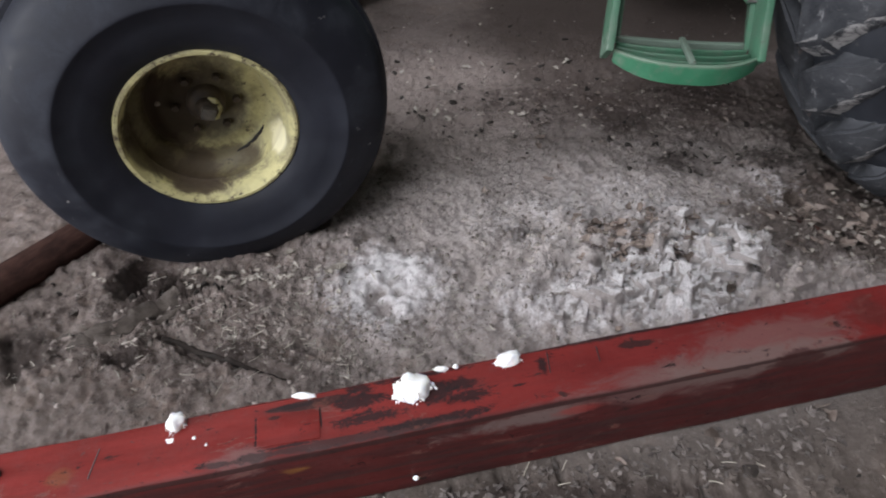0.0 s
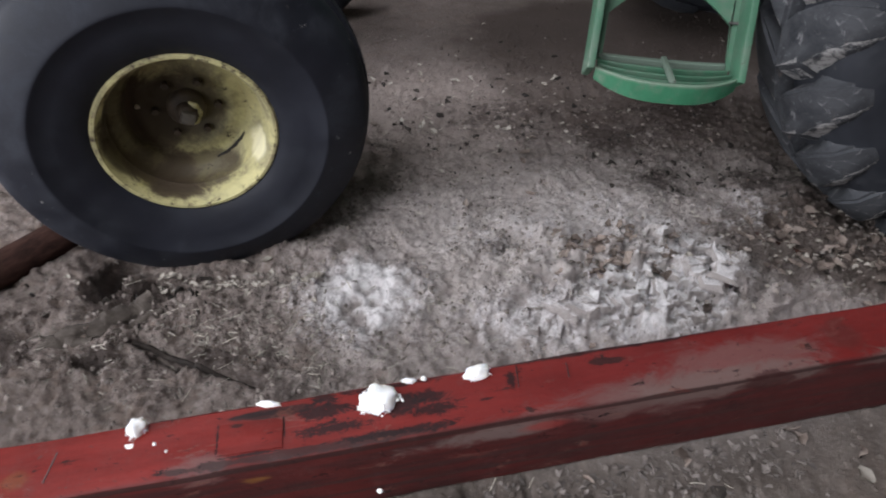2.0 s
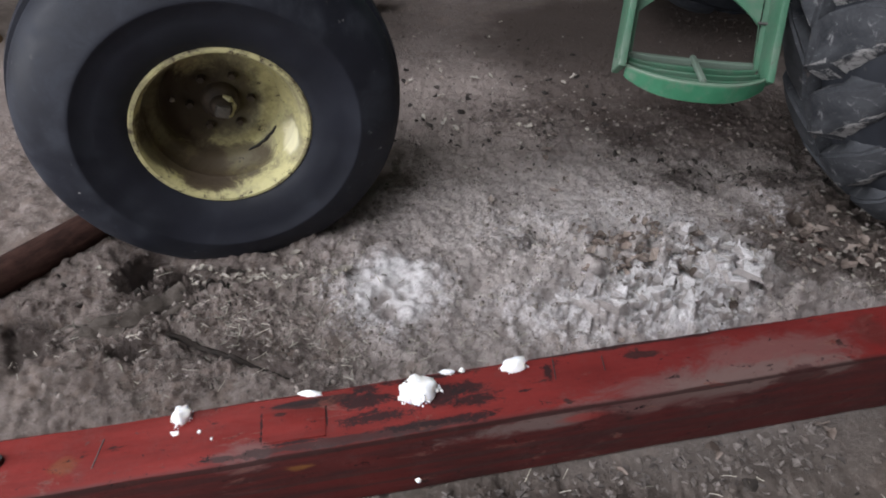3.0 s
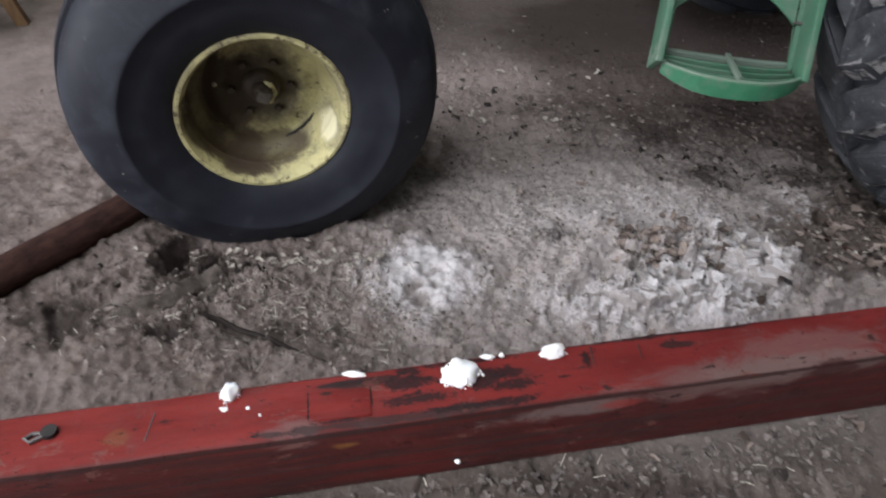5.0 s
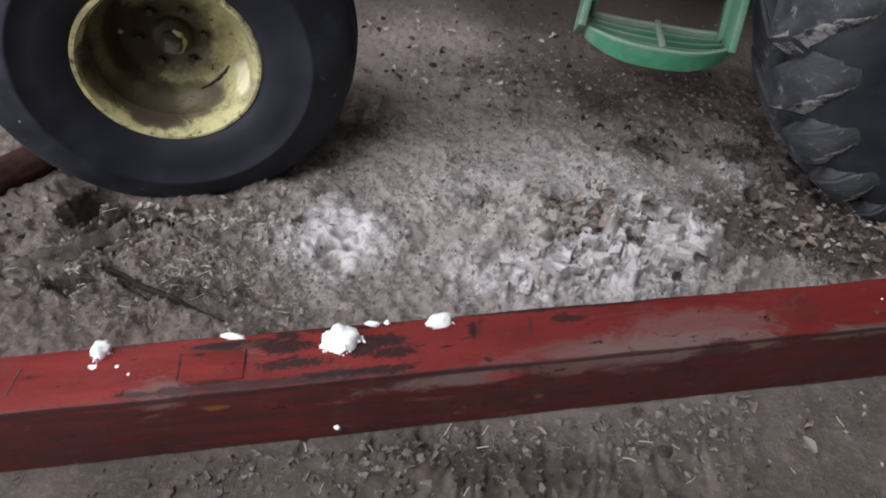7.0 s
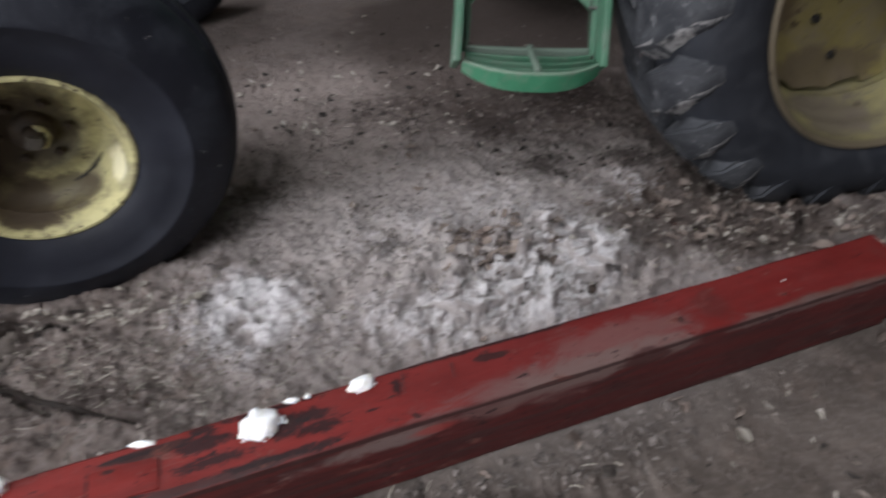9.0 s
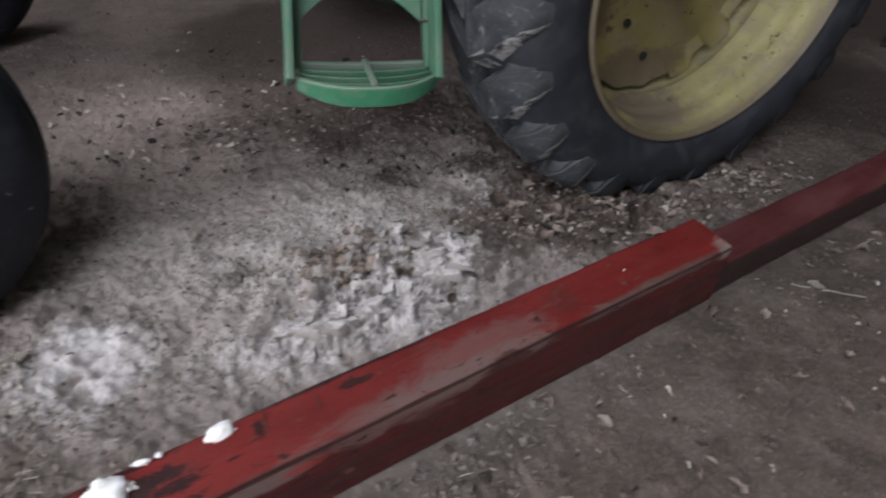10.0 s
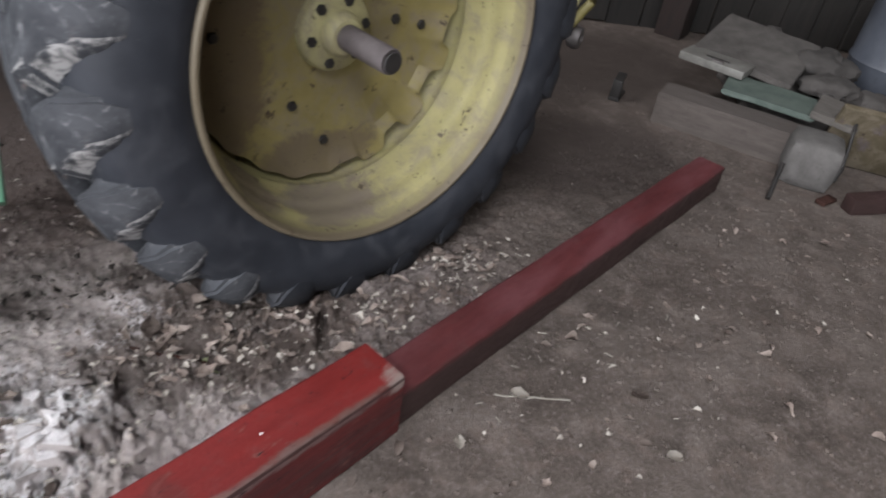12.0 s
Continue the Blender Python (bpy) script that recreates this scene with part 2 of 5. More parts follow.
def red_paint(name="red_paint", base=(0.25, 0.022, 0.018), marks=False):
    n = Nodes(name)
    fade = n.noise(5, 6, 0.6, n.stretch((1.0, 5.0, 5.0)))
    col = n.ramp(fade, [(0.3, tuple(c * 0.62 for c in base)), (0.6, base), (0.8, (base[0] * 1.15, 0.03, 0.028))])
    rag = n.noise(13, 9, 0.75, n.stretch((0.7, 1.6, 1.6)), 0.5)
    x, y, z = n.axes()
    if not marks:
        # dust on the top; the low near side is darkened to paint in its shade
        col = n.mix(n.span(n.noise(4, 6, 0.6, n.stretch((1.0, 3.0, 3.0))), 0.38, 0.70, 0.10, 0.55), col, (0.19, 0.075, 0.085))
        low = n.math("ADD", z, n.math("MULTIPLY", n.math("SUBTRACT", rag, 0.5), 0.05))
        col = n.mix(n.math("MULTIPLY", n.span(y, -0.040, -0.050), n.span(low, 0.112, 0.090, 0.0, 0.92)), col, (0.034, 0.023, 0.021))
    if marks:
        col = n.mix(n.span(x, -0.25, 0.35, 0.0, 0.5), col, (0.135, 0.016, 0.017))
        # grime in streaks along the side, darkened overall to paint in that face's shade
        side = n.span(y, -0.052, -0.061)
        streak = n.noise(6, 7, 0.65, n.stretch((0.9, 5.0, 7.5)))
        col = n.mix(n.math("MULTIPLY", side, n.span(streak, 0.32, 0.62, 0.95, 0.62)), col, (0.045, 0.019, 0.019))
        spots = [((1.0, -0.056, 0.178), (0.20, 0.012, 0.02), (0.125, 0.07, 0.058)), ((0.30, -0.055, 0.17), (0.24, 0.040, 0.05), (0.16, 0.085, 0.08)), ((0.50, -0.02, 0.18), (0.17, 0.055, 0.03), (0.18, 0.085, 0.08)), ((0.01, -0.062, 0.145), (0.15, 0.02, 0.022), (0.20, 0.145, 0.135)), ((0.46, -0.056, 0.172), (0.24, 0.030, 0.035), (0.17, 0.115, 0.105)),
                 ((-0.47, -0.045, 0.17), (0.06, 0.02, 0.03), (0.19, 0.10, 0.095)), ((0.95, -0.062, 0.168), (0.30, 0.02, 0.014), (0.13, 0.085, 0.08)), ((1.17, -0.055, 0.17), (0.03, 0.04, 0.03), (0.27, 0.22, 0.20)),
                 ((-0.30, -0.05, 0.18), (0.26, 0.010, 0.02), (0.03, 0.02, 0.02)),
                 ((-0.36, 0.036, 0.18), (0.09, 0.010, 0.02), (0.014, 0.010, 0.010)), ((0.25, 0.062, 0.182), (0.30, 0.014, 0.02), (0.012, 0.010, 0.011)), ((0.25, 0.027, 0.18), (0.035, 0.010, 0.02), (0.014, 0.010, 0.010)),
                 ((-0.76, -0.012, 0.18), (0.022, 0.018, 0.02), (0.20, 0.06, 0.025)), ((-0.385, -0.062, 0.138), (0.03, 0.02, 0.010), (0.24, 0.10, 0.03)), ((-0.415, 0.019, 0.18), (0.016, 0.006, 0.02), (0.012, 0.010, 0.010)),
                 ((-0.3, -0.062, 0.088), (3.0, 0.02, 0.006), (0.06, 0.025, 0.024)), ((-0.3, -0.062, 0.048), (3.0, 0.02, 0.004), (0.06, 0.026, 0.025)), ((-0.3, -0.062, 0.171), (3.0, 0.010, 0.0045), (0.04, 0.018, 0.017)), ((0.53, -0.062, 0.16), (0.06, 0.02, 0.03), (0.05, 0.014, 0.014)), ((0.72, 0.0, 0.18), (0.03, 0.05, 0.02), (0.11, 0.02, 0.018)), ((0.12, -0.062, 0.145), (0.05, 0.02, 0.014), (0.30, 0.045, 0.04))]
        for centre, size, tint in spots:
            k = n.math("ADD", n.ball(centre, tuple(v * 1.7 for v in size)), n.math("MULTIPLY", n.math("SUBTRACT", rag, 0.5), 2.6))
            col = n.mix(n.math("MULTIPLY", n.span(k, 0.22 if max(tint) > 0.1 else 0.36, 0.86 if max(tint) > 0.1 else 0.66), 0.75 if max(tint) > 0.1 else 0.8), col, tint)
    grease = n.noise(8, 9, 0.72, n.stretch((1.0, 2.4, 2.4), (0.4, 0.2, 0)), 0.4)
    col = n.mix(n.span(grease, 0.63, 0.68, 0.0, 0.85), col, (0.022, 0.014, 0.013))
    col = n.mix(n.span(n.noise(60, 5, 0.7), 0.66, 0.70, 0.0, 0.7), col, (0.10, 0.05, 0.045))
    col = n.mix(n.span(n.noise(24, 7, 0.75), 0.5, 0.8, 0.0, 0.3), col, (0.12, 0.075, 0.07))
    if marks:
        tear = n.math("ADD", n.math("MULTIPLY", n.noise(30, 8, 0.8, n.stretch((0.6, 1.3, 1.3)), 0.6), 0.7), n.math("MULTIPLY", n.noise(110, 5, 0.8), 0.3))
        for centre, size in (((-0.272, 0.023, 0.18), (0.05, 0.028, 0.03)), ((-0.255, -0.015, 0.18), (0.07, 0.016, 0.03)), ((-0.263, 0.047, 0.18), (0.03, 0.016, 0.03)), ((-0.38, 0.038, 0.18), (0.05, 0.007, 0.03)), ((-0.083, 0.021, 0.18), (0.035, 0.022, 0.03)),
                             ((-0.074, -0.010, 0.18), (0.05, 0.018, 0.03)), ((0.017, -0.011, 0.18), (0.022, 0.005, 0.03)), ((0.068, 0.018, 0.18), (0.012, 0.020, 0.03)), ((-0.139, 0.012, 0.18), (0.05, 0.03, 0.03)), ((-0.15, 0.052, 0.18), (0.10, 0.010, 0.03)), ((-0.15, -0.045, 0.18), (0.12, 0.010, 0.03)),
                             ((-0.445, 0.0, 0.18), (0.003, 0.035, 0.03)), ((-0.39, -0.040, 0.18), (0.06, 0.004, 0.03)), ((-0.335, 0.0, 0.18), (0.0022, 0.035, 0.03))):
            k = n.math("ADD", n.ball(centre, tuple(v * 1.6 for v in size)), n.math("MULTIPLY", n.math("SUBTRACT", tear, 0.5), 4.4))
            col = n.mix(n.span(k, 0.36, 0.74, 0.0, 0.90), col, (0.016, 0.007, 0.008))
    rough = n.span(grease, 0.4, 0.7, 0.5, 0.8)
    return n.done(col, rough, n.bump(n.noise(45, 6, 0.7), 0.3, 0.004), gloss=0.22)


def yellow_paint(name="yellow_paint", base=(0.27, 0.235, 0.080), grime=None, mud_shade=(), lip=None):
    n = Nodes(name)
    col = n.ramp(n.noise(7, 6, 0.65), [(0.3, tuple(c * 0.75 for c in base)), (0.6, base), (0.8, (base[0] * 1.15, base[1] * 1.15, 0.17))])
    dust = n.noise(11, 9, 0.75, dist=0.5)
    col = n.mix(n.span(dust, 0.42, 0.64, 0.0, 0.7), col, (0.22, 0.185, 0.14))
    if grime:
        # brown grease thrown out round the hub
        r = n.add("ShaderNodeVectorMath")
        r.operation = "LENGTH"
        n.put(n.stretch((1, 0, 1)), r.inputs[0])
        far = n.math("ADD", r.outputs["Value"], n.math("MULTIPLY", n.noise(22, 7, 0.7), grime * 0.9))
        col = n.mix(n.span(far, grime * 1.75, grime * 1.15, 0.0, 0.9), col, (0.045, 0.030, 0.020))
    # spots of dirt, plus spots that put the dish's shade and light into the paint
    for centre, size, tint in mud_shade:
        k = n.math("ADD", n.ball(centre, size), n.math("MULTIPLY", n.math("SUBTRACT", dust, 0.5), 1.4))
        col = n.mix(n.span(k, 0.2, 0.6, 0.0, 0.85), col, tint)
    rust = n.noise(26, 9, 0.75)
    if lip:
        v = n.add("ShaderNodeVectorMath")
        v.operation = "LENGTH"
        n.put(n.stretch((1, 0, 1)), v.inputs[0])
        worn = n.math("MULTIPLY", n.span(v.outputs["Value"], lip[0] - 0.004, lip[0] + 0.002), n.span(n.noise(38, 8, 0.8), lip[1], lip[1] + 0.1))
        col = n.mix(worn, col, lip[2])
    col = n.mix(n.span(rust, 0.60, 0.635, 0.0, 0.9), col, (0.05, 0.034, 0.024))
    return n.done(col, n.span(dust, 0.5, 0.66, 0.5, 0.85), n.bump(n.noise(50, 5, 0.7), 0.3, 0.004), gloss=0.3)


def green_paint(name="green_paint", base=(0.070, 0.220, 0.130), worn=False):
    n = Nodes(name)
    col = n.ramp(n.noise(9, 6, 0.65), [(0.3, tuple(c * 0.75 for c in base)), (0.65, base)])
    dust = n.noise(14, 8, 0.72)
    col = n.mix(n.span(dust, 0.40, 0.70, 0.08, 0.66), col, (0.165, 0.215, 0.17))
    col = n.mix(n.span(n.noise(65, 6, 0.7), 0.63, 0.7, 0.0, 0.8), col, (0.07, 0.05, 0.04))
    if worn:
        x = n.math("ABSOLUTE", n.axes()[0])
        col = n.mix(n.math("MULTIPLY", n.span(x, 0.180, 0.189), n.span(n.noise(28, 7, 0.8), 0.46, 0.58, 0.0, 0.8)), col, (0.46, 0.52, 0.46))
    return n.done(col, 0.55, n.bump(n.noise(60, 5, 0.7), 0.2, 0.003), gloss=0.4)


def bright_green(name="clean_green_paint"):
    n = Nodes(name)
    col = n.ramp(n.noise(12, 6, 0.65), [(0.3, (0.034, 0.170, 0.088)), (0.65, (0.060, 0.265, 0.145))])
    edge = n.span(n.math("ADD", n.axes()[2], n.math("MULTIPLY", n.noise(30, 6, 0.7), 0.012)), 0.0, 0.008)
    col = n.mix(n.math("MULTIPLY", edge, 0.6), col, (0.30, 0.36, 0.29))
    col = n.mix(n.span(n.noise(16, 7, 0.75), 0.46, 0.70, 0.0, 0.75), col, (0.20, 0.235, 0.19))
    col = n.mix(n.span(n.noise(45, 7, 0.75), 0.6, 0.68, 0.0, 0.7), col, (0.13, 0.13, 0.10))
    return n.done(col, 0.45, n.bump(n.noise(60, 5, 0.7), 0.2, 0.003), gloss=0.45)


def rubber(name, dusty, tint, tone=0.75, cool=1.0, tread=False, shoulder=None):
    n = Nodes(name, tone)
    col = n.ramp(n.noise(6, 7, 0.65), [(0.3, (0.020, 0.0225, 0.029 * cool)), (0.7, (0.042, 0.0465, 0.058 * cool))])
    dust = n.noise(9, 9, 0.72, dist=0.4)
    cover = n.span(dust, 0.40 if tread else 0.46, 0.66, 0.0, dusty)
    if tread:
        # the tread is dusty, the side of the tyre is rubbed clean
        cover = n.math("MULTIPLY", cover, n.span(n.axes()[1], -0.008, 0.022))
    if shoulder:
        # the bulge of the side is rubbed clean, the shoulder is dusty, scuffed and flecked with mud; its pale tint
        # partly paints in skylight
        v = n.add("ShaderNodeVectorMath")
        v.operation = "LENGTH"
        n.put(n.stretch((1, 0, 1)), v.inputs[0])
        r = v.outputs["Value"]
        out = n.span(n.math("ADD", r, n.math("MULTIPLY", n.math("SUBTRACT", dust, 0.5), 0.05)), shoulder, shoulder + 0.02)
        cover = n.math("MULTIPLY", cover, n.span(out, 0, 1, 0.35, 1.0))
        scuff = n.math("MULTIPLY", out, n.span(n.noise(17, 8, 0.78, n.stretch((1, 1, 1), (2, 5, 1)), 0.6), 0.56, 0.70, 0.0, 0.55))
        cover = n.math("MAXIMUM", cover, scuff)
    col = n.mix(cover, col, tint)
    col = n.mix(n.span(n.noise(34, 7, 0.7), 0.66, 0.72, 0.0, dusty), col, (0.2, 0.19, 0.18))
    if shoulder:
        col = n.mix(n.math("MULTIPLY", out, n.span(n.noise(23, 5, 0.7, n.stretch((1, 1, 1), (7, 3, 4))), 0.68, 0.72, 0.0, 0.7)), col, (0.75, 0.72, 0.70))
    return n.done(col, n.span(dust, 0.4, 0.7, 0.55, 0.85), n.bump(n.noise(80, 5, 0.7), 0.2, 0.003), gloss=0.3)


def mud_on_rubber(name, cut, mud_shade):
    """Black rubber under a rubbed film of dust, with torn patches of dried mud; mud reaches further where cut is low."""
    n = Nodes(name)
    film = n.noise(9, 8, 0.7, dist=0.4)
    col = n.ramp(film, [(0.34, (0.024, 0.026, 0.032)), (0.66, (0.090, 0.094, 0.104))])
    rag = n.noise(20, 9, 0.78, n.stretch((1, 1, 1), (1.3, 4.1, 2.2)), 0.8)
    col = n.mix(n.span(rag, cut, cut + 0.14, 0.0, 0.85), col, mud_shade)
    col = n.mix(n.span(n.noise(14, 6, 0.7, n.stretch((1, 1, 1), (5, 2, 7))), 0.60, 0.72, 0.0, 0.5), col, (0.24, 0.19, 0.165))
    return n.done(col, 0.9, n.bump(rag, 0.5, 0.006), gloss=0.2)


def plain_rough(name, a, b, scale=12, rough=0.85, bump=0.4, metal=0.0, stretch=(1, 1, 1), pick=None, gloss=0.5):
    n = Nodes(name)
    f = n.noise(scale, 8, 0.68, n.stretch(stretch))
    col = n.ramp(f, [(0.3, a), (0.7, b)])
    col = n.mix(n.span(n.noise(scale * 5, 5, 0.7), 0.55, 0.75, 0, 0.4), col, tuple(c * 0.45 for c in a))
    if pick:
        r = n.island() if pick == "island" else n.each()
        col = n.mix(n.span(r, 0, 1, 0.0, 0.75), col, tuple(c * 0.35 for c in a))
    return n.done(col, rough, n.bump(f, bump, 0.008), metal, gloss)


def snow_material():
    n = Nodes("snow", 1.0)
    f = n.noise(60, 7, 0.7)
    n.b.inputs["Subsurface Weight"].default_value = 0.5
    n.b.inputs["Subsurface Radius"].default_value = (0.012, 0.013, 0.015)
    return n.done(n.ramp(f, [(0.3, (0.88, 0.90, 0.93)), (0.7, (0.95, 0.96, 0.97))]), 0.7, n.bump(f, 0.25, 0.005), gloss=0.3)


EARTH = earth_material()
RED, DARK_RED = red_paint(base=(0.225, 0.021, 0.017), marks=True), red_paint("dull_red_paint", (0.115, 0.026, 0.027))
RAIL_GREEN = green_paint("rubbed_green_paint", worn=True)
YELLOW, GREEN, CLEAN_GREEN = yellow_paint(), green_paint(), bright_green()
WORN_GREEN = green_paint("worn_green_paint", (0.20, 0.27, 0.22))
HUB_FLAKE = plain_rough("yellow_flake", (0.40, 0.36, 0.16), (0.62, 0.58, 0.33), 30, 0.6, 0.3)
# brown dirt spots; the left one puts the dish's shade into the paint
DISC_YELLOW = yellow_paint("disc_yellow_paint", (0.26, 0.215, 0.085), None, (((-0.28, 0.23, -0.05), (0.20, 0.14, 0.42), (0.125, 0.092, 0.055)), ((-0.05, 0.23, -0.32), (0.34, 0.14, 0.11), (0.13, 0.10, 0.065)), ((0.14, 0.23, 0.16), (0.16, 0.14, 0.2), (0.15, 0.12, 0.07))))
RUSTY_YELLOW = yellow_paint("rusty_yellow_paint", (0.105, 0.086, 0.055))
PALE_YELLOW = yellow_paint("dirty_pale_yellow", (0.42, 0.385, 0.20))
# grease and dirt; left spots also paint shade, the pale lower-right one light
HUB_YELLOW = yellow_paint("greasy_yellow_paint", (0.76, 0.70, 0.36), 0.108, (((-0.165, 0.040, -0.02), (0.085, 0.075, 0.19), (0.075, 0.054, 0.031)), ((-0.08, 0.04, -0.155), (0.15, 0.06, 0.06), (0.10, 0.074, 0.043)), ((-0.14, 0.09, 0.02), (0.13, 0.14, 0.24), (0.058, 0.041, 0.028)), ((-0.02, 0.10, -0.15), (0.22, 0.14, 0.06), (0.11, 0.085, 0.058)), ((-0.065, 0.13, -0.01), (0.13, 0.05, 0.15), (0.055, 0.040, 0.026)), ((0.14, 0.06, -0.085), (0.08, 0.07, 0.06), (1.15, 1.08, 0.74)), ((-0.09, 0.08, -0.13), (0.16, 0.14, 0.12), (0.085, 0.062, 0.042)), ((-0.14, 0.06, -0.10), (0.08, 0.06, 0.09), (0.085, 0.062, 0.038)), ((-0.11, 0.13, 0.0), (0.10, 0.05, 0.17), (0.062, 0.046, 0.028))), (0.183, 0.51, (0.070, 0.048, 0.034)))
REAR_YELLOW = yellow_paint("dusty_yellow_paint", (0.36, 0.325, 0.155), None, (((-0.12, 0.12, -0.40), (0.34, 0.16, 0.10), (0.17, 0.14, 0.115)), ((-0.30, 0.12, -0.28), (0.16, 0.16, 0.16), (0.14, 0.11, 0.085))), (0.422, 0.30, (0.145, 0.118, 0.080)))
FRONT_RUBBER = rubber("front_tyre_rubber", 0.38, (0.13, 0.147, 0.185), 0.43, 1.18, shoulder=0.305)
RUBBER, LUG_RUBBER = rubber("tyre_rubber", 0.22, (0.105, 0.108, 0.122), 0.64), rubber("lug_rubber", 0.6, (0.125, 0.125, 0.132), 0.60, tread=True)
LUG_FLANK = mud_on_rubber("muddy_lug_flank", 0.44, (0.43, 0.42, 0.415))
MUDDY_LUG = mud_on_rubber("muddy_lug_rubber", 0.55, (0.34, 0.34, 0.35))
GREASY = plain_rough("greasy_iron", (0.04, 0.033, 0.028), (0.15, 0.135, 0.115), 25, 0.6, 0.4)
NUT = plain_rough("greasy_brown_nut", (0.022, 0.014, 0.010), (0.085, 0.058, 0.034), 25, 0.7, 0.4)
SHAFT = plain_rough("dull_shaft", (0.075, 0.062, 0.062), (0.15, 0.13, 0.13), 18, 0.6, 0.3)
STEEL = plain_rough("worn_steel", (0.11, 0.10, 0.10), (0.22, 0.20, 0.195), 20, 0.55, 0.3, 0.6)
RUST = plain_rough("rusty_iron", (0.014, 0.007, 0.006), (0.085, 0.042, 0.033), 16, 0.9, 0.9, stretch=(2.5, 0.8, 2.5), gloss=0.12)
BLACK = plain_rough("black_grease", (0.008, 0.007, 0.007), (0.025, 0.022, 0.02), 25, 0.6)
GREY_WOOD = plain_rough("weathered_wood", (0.075, 0.067, 0.06), (0.155, 0.14, 0.125), 9, 0.9, 0.5, stretch=(1, 8, 8))
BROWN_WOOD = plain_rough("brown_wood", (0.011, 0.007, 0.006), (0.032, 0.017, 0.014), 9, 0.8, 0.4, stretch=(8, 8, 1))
BOARD_WALL = plain_rough("barn_boards", (0.10, 0.08, 0.062), (0.2, 0.165, 0.13), 4, 0.9, 0.5, stretch=(6, 6, 0.5))
SHEET = plain_rough("dusty_sheet", (0.042, 0.037, 0.034), (0.118, 0.108, 0.099), 9, 0.95, 0.8)
DUSTY_WOOD = plain_rough("dusty_wood", (0.063, 0.051, 0.045), (0.108, 0.091, 0.081), 7, 0.95, 0.5, stretch=(1, 8, 8))
BARK = plain_rough("dusty_bark", (0.055, 0.042, 0.035), (0.150, 0.125, 0.108), 22, 0.95, 0.9, stretch=(1, 1, 3))
DARK_STRIP = plain_rough("dark_strip", (0.016, 0.011, 0.009), (0.045, 0.033, 0.027), 40, 0.9, 0.6)
GREEN_BOARD = plain_rough("green_board", (0.055, 0.080, 0.068), (0.125, 0.155, 0.135), 8, 0.8, 0.4)
TIN = plain_rough("dull_tin", (0.13, 0.125, 0.115), (0.24, 0.235, 0.215), 14, 0.6, 0.3, 0.2)
STONE = plain_rough("field_stone", (0.06, 0.053, 0.049), (0.145, 0.133, 0.124), 13, 0.9, 0.5, pick="each")
PALE_BLOCK = plain_rough("pale_block", (0.075, 0.070, 0.066), (0.150, 0.141, 0.135), 10, 0.9, 0.5)
STRAW = plain_rough("straw", (0.46, 0.42, 0.35), (0.70, 0.66, 0.58), 30, 0.7, 0.1, pick="island")
PALE_STRAW = plain_rough("pale_straw", (0.62, 0.56, 0.47), (0.85, 0.80, 0.70), 30, 0.7, 0.1)
LEAF = plain_rough("dry_leaves", (0.20, 0.143, 0.118), (0.45, 0.375, 0.33), 25, 0.75, 0.3, pick="island")
PALE_LEAF = plain_rough("pale_leaf", (0.45, 0.40, 0.34), (0.66, 0.61, 0.55), 25, 0.75, 0.3)
GREEN_LEAF = plain_rough("yellow_green_leaf", (0.42, 0.47, 0.22), (0.58, 0.62, 0.38), 25, 0.7, 0.3)
SNOW = snow_material()
BACKDROP_DARK = plain_rough("backdrop_dark_boards", (0.010, 0.009, 0.008), (0.026, 0.022, 0.019), 6, 0.9, 0.5, stretch=(6, 6, 0.6))
DRUM = plain_rough("pale_plastic", (0.055, 0.062, 0.080), (0.095, 0.105, 0.125), 6, 0.5, 0.1)


# ---- mesh helpers ----
def link_mesh(name, bm, material, smooth=None):
    me = bpy.data.meshes.new(name)
    bm.normal_update()
    bm.to_mesh(me)
    bm.free()
    me.materials.append(material)
    if smooth is not None:
        me.polygons.foreach_set("use_smooth", [True] * len(me.polygons))
        me.set_sharp_from_angle(angle=radians(smooth))
    return new(name, me)


def part(name, bm, material, parent, label="", smooth=None):
    ob = link_mesh(name, bm, material, smooth)
    ob.parent = parent
    if label:
        ob["label"] = label
    return ob


def again(ob, m, name=None):
    """One more part on the same mesh."""
    o = new(name or ob.name.split(".")[0], ob.data)
    o.parent, o.matrix_local = ob.parent, m
    for key in ("label",):
        if key in ob:
            o[key] = ob[key]
    return o


def box_into(bm, size, m=Matrix(), bevel=0.0):
    made = bmesh.ops.create_cube(bm, size=1.0, matrix=m @ Matrix.Diagonal((*size, 1)))
    if bevel:
        edges = {e for v in made["verts"] for e in v.link_edges}
        bmesh.ops.bevel(bm, geom=list(edges), offset=bevel, segments=2, affect="EDGES", profile=0.6)


def box(size, m=Matrix(), bevel=0.0):
    bm = bmesh.new()
    box_into(bm, size, m, bevel)
    return bm


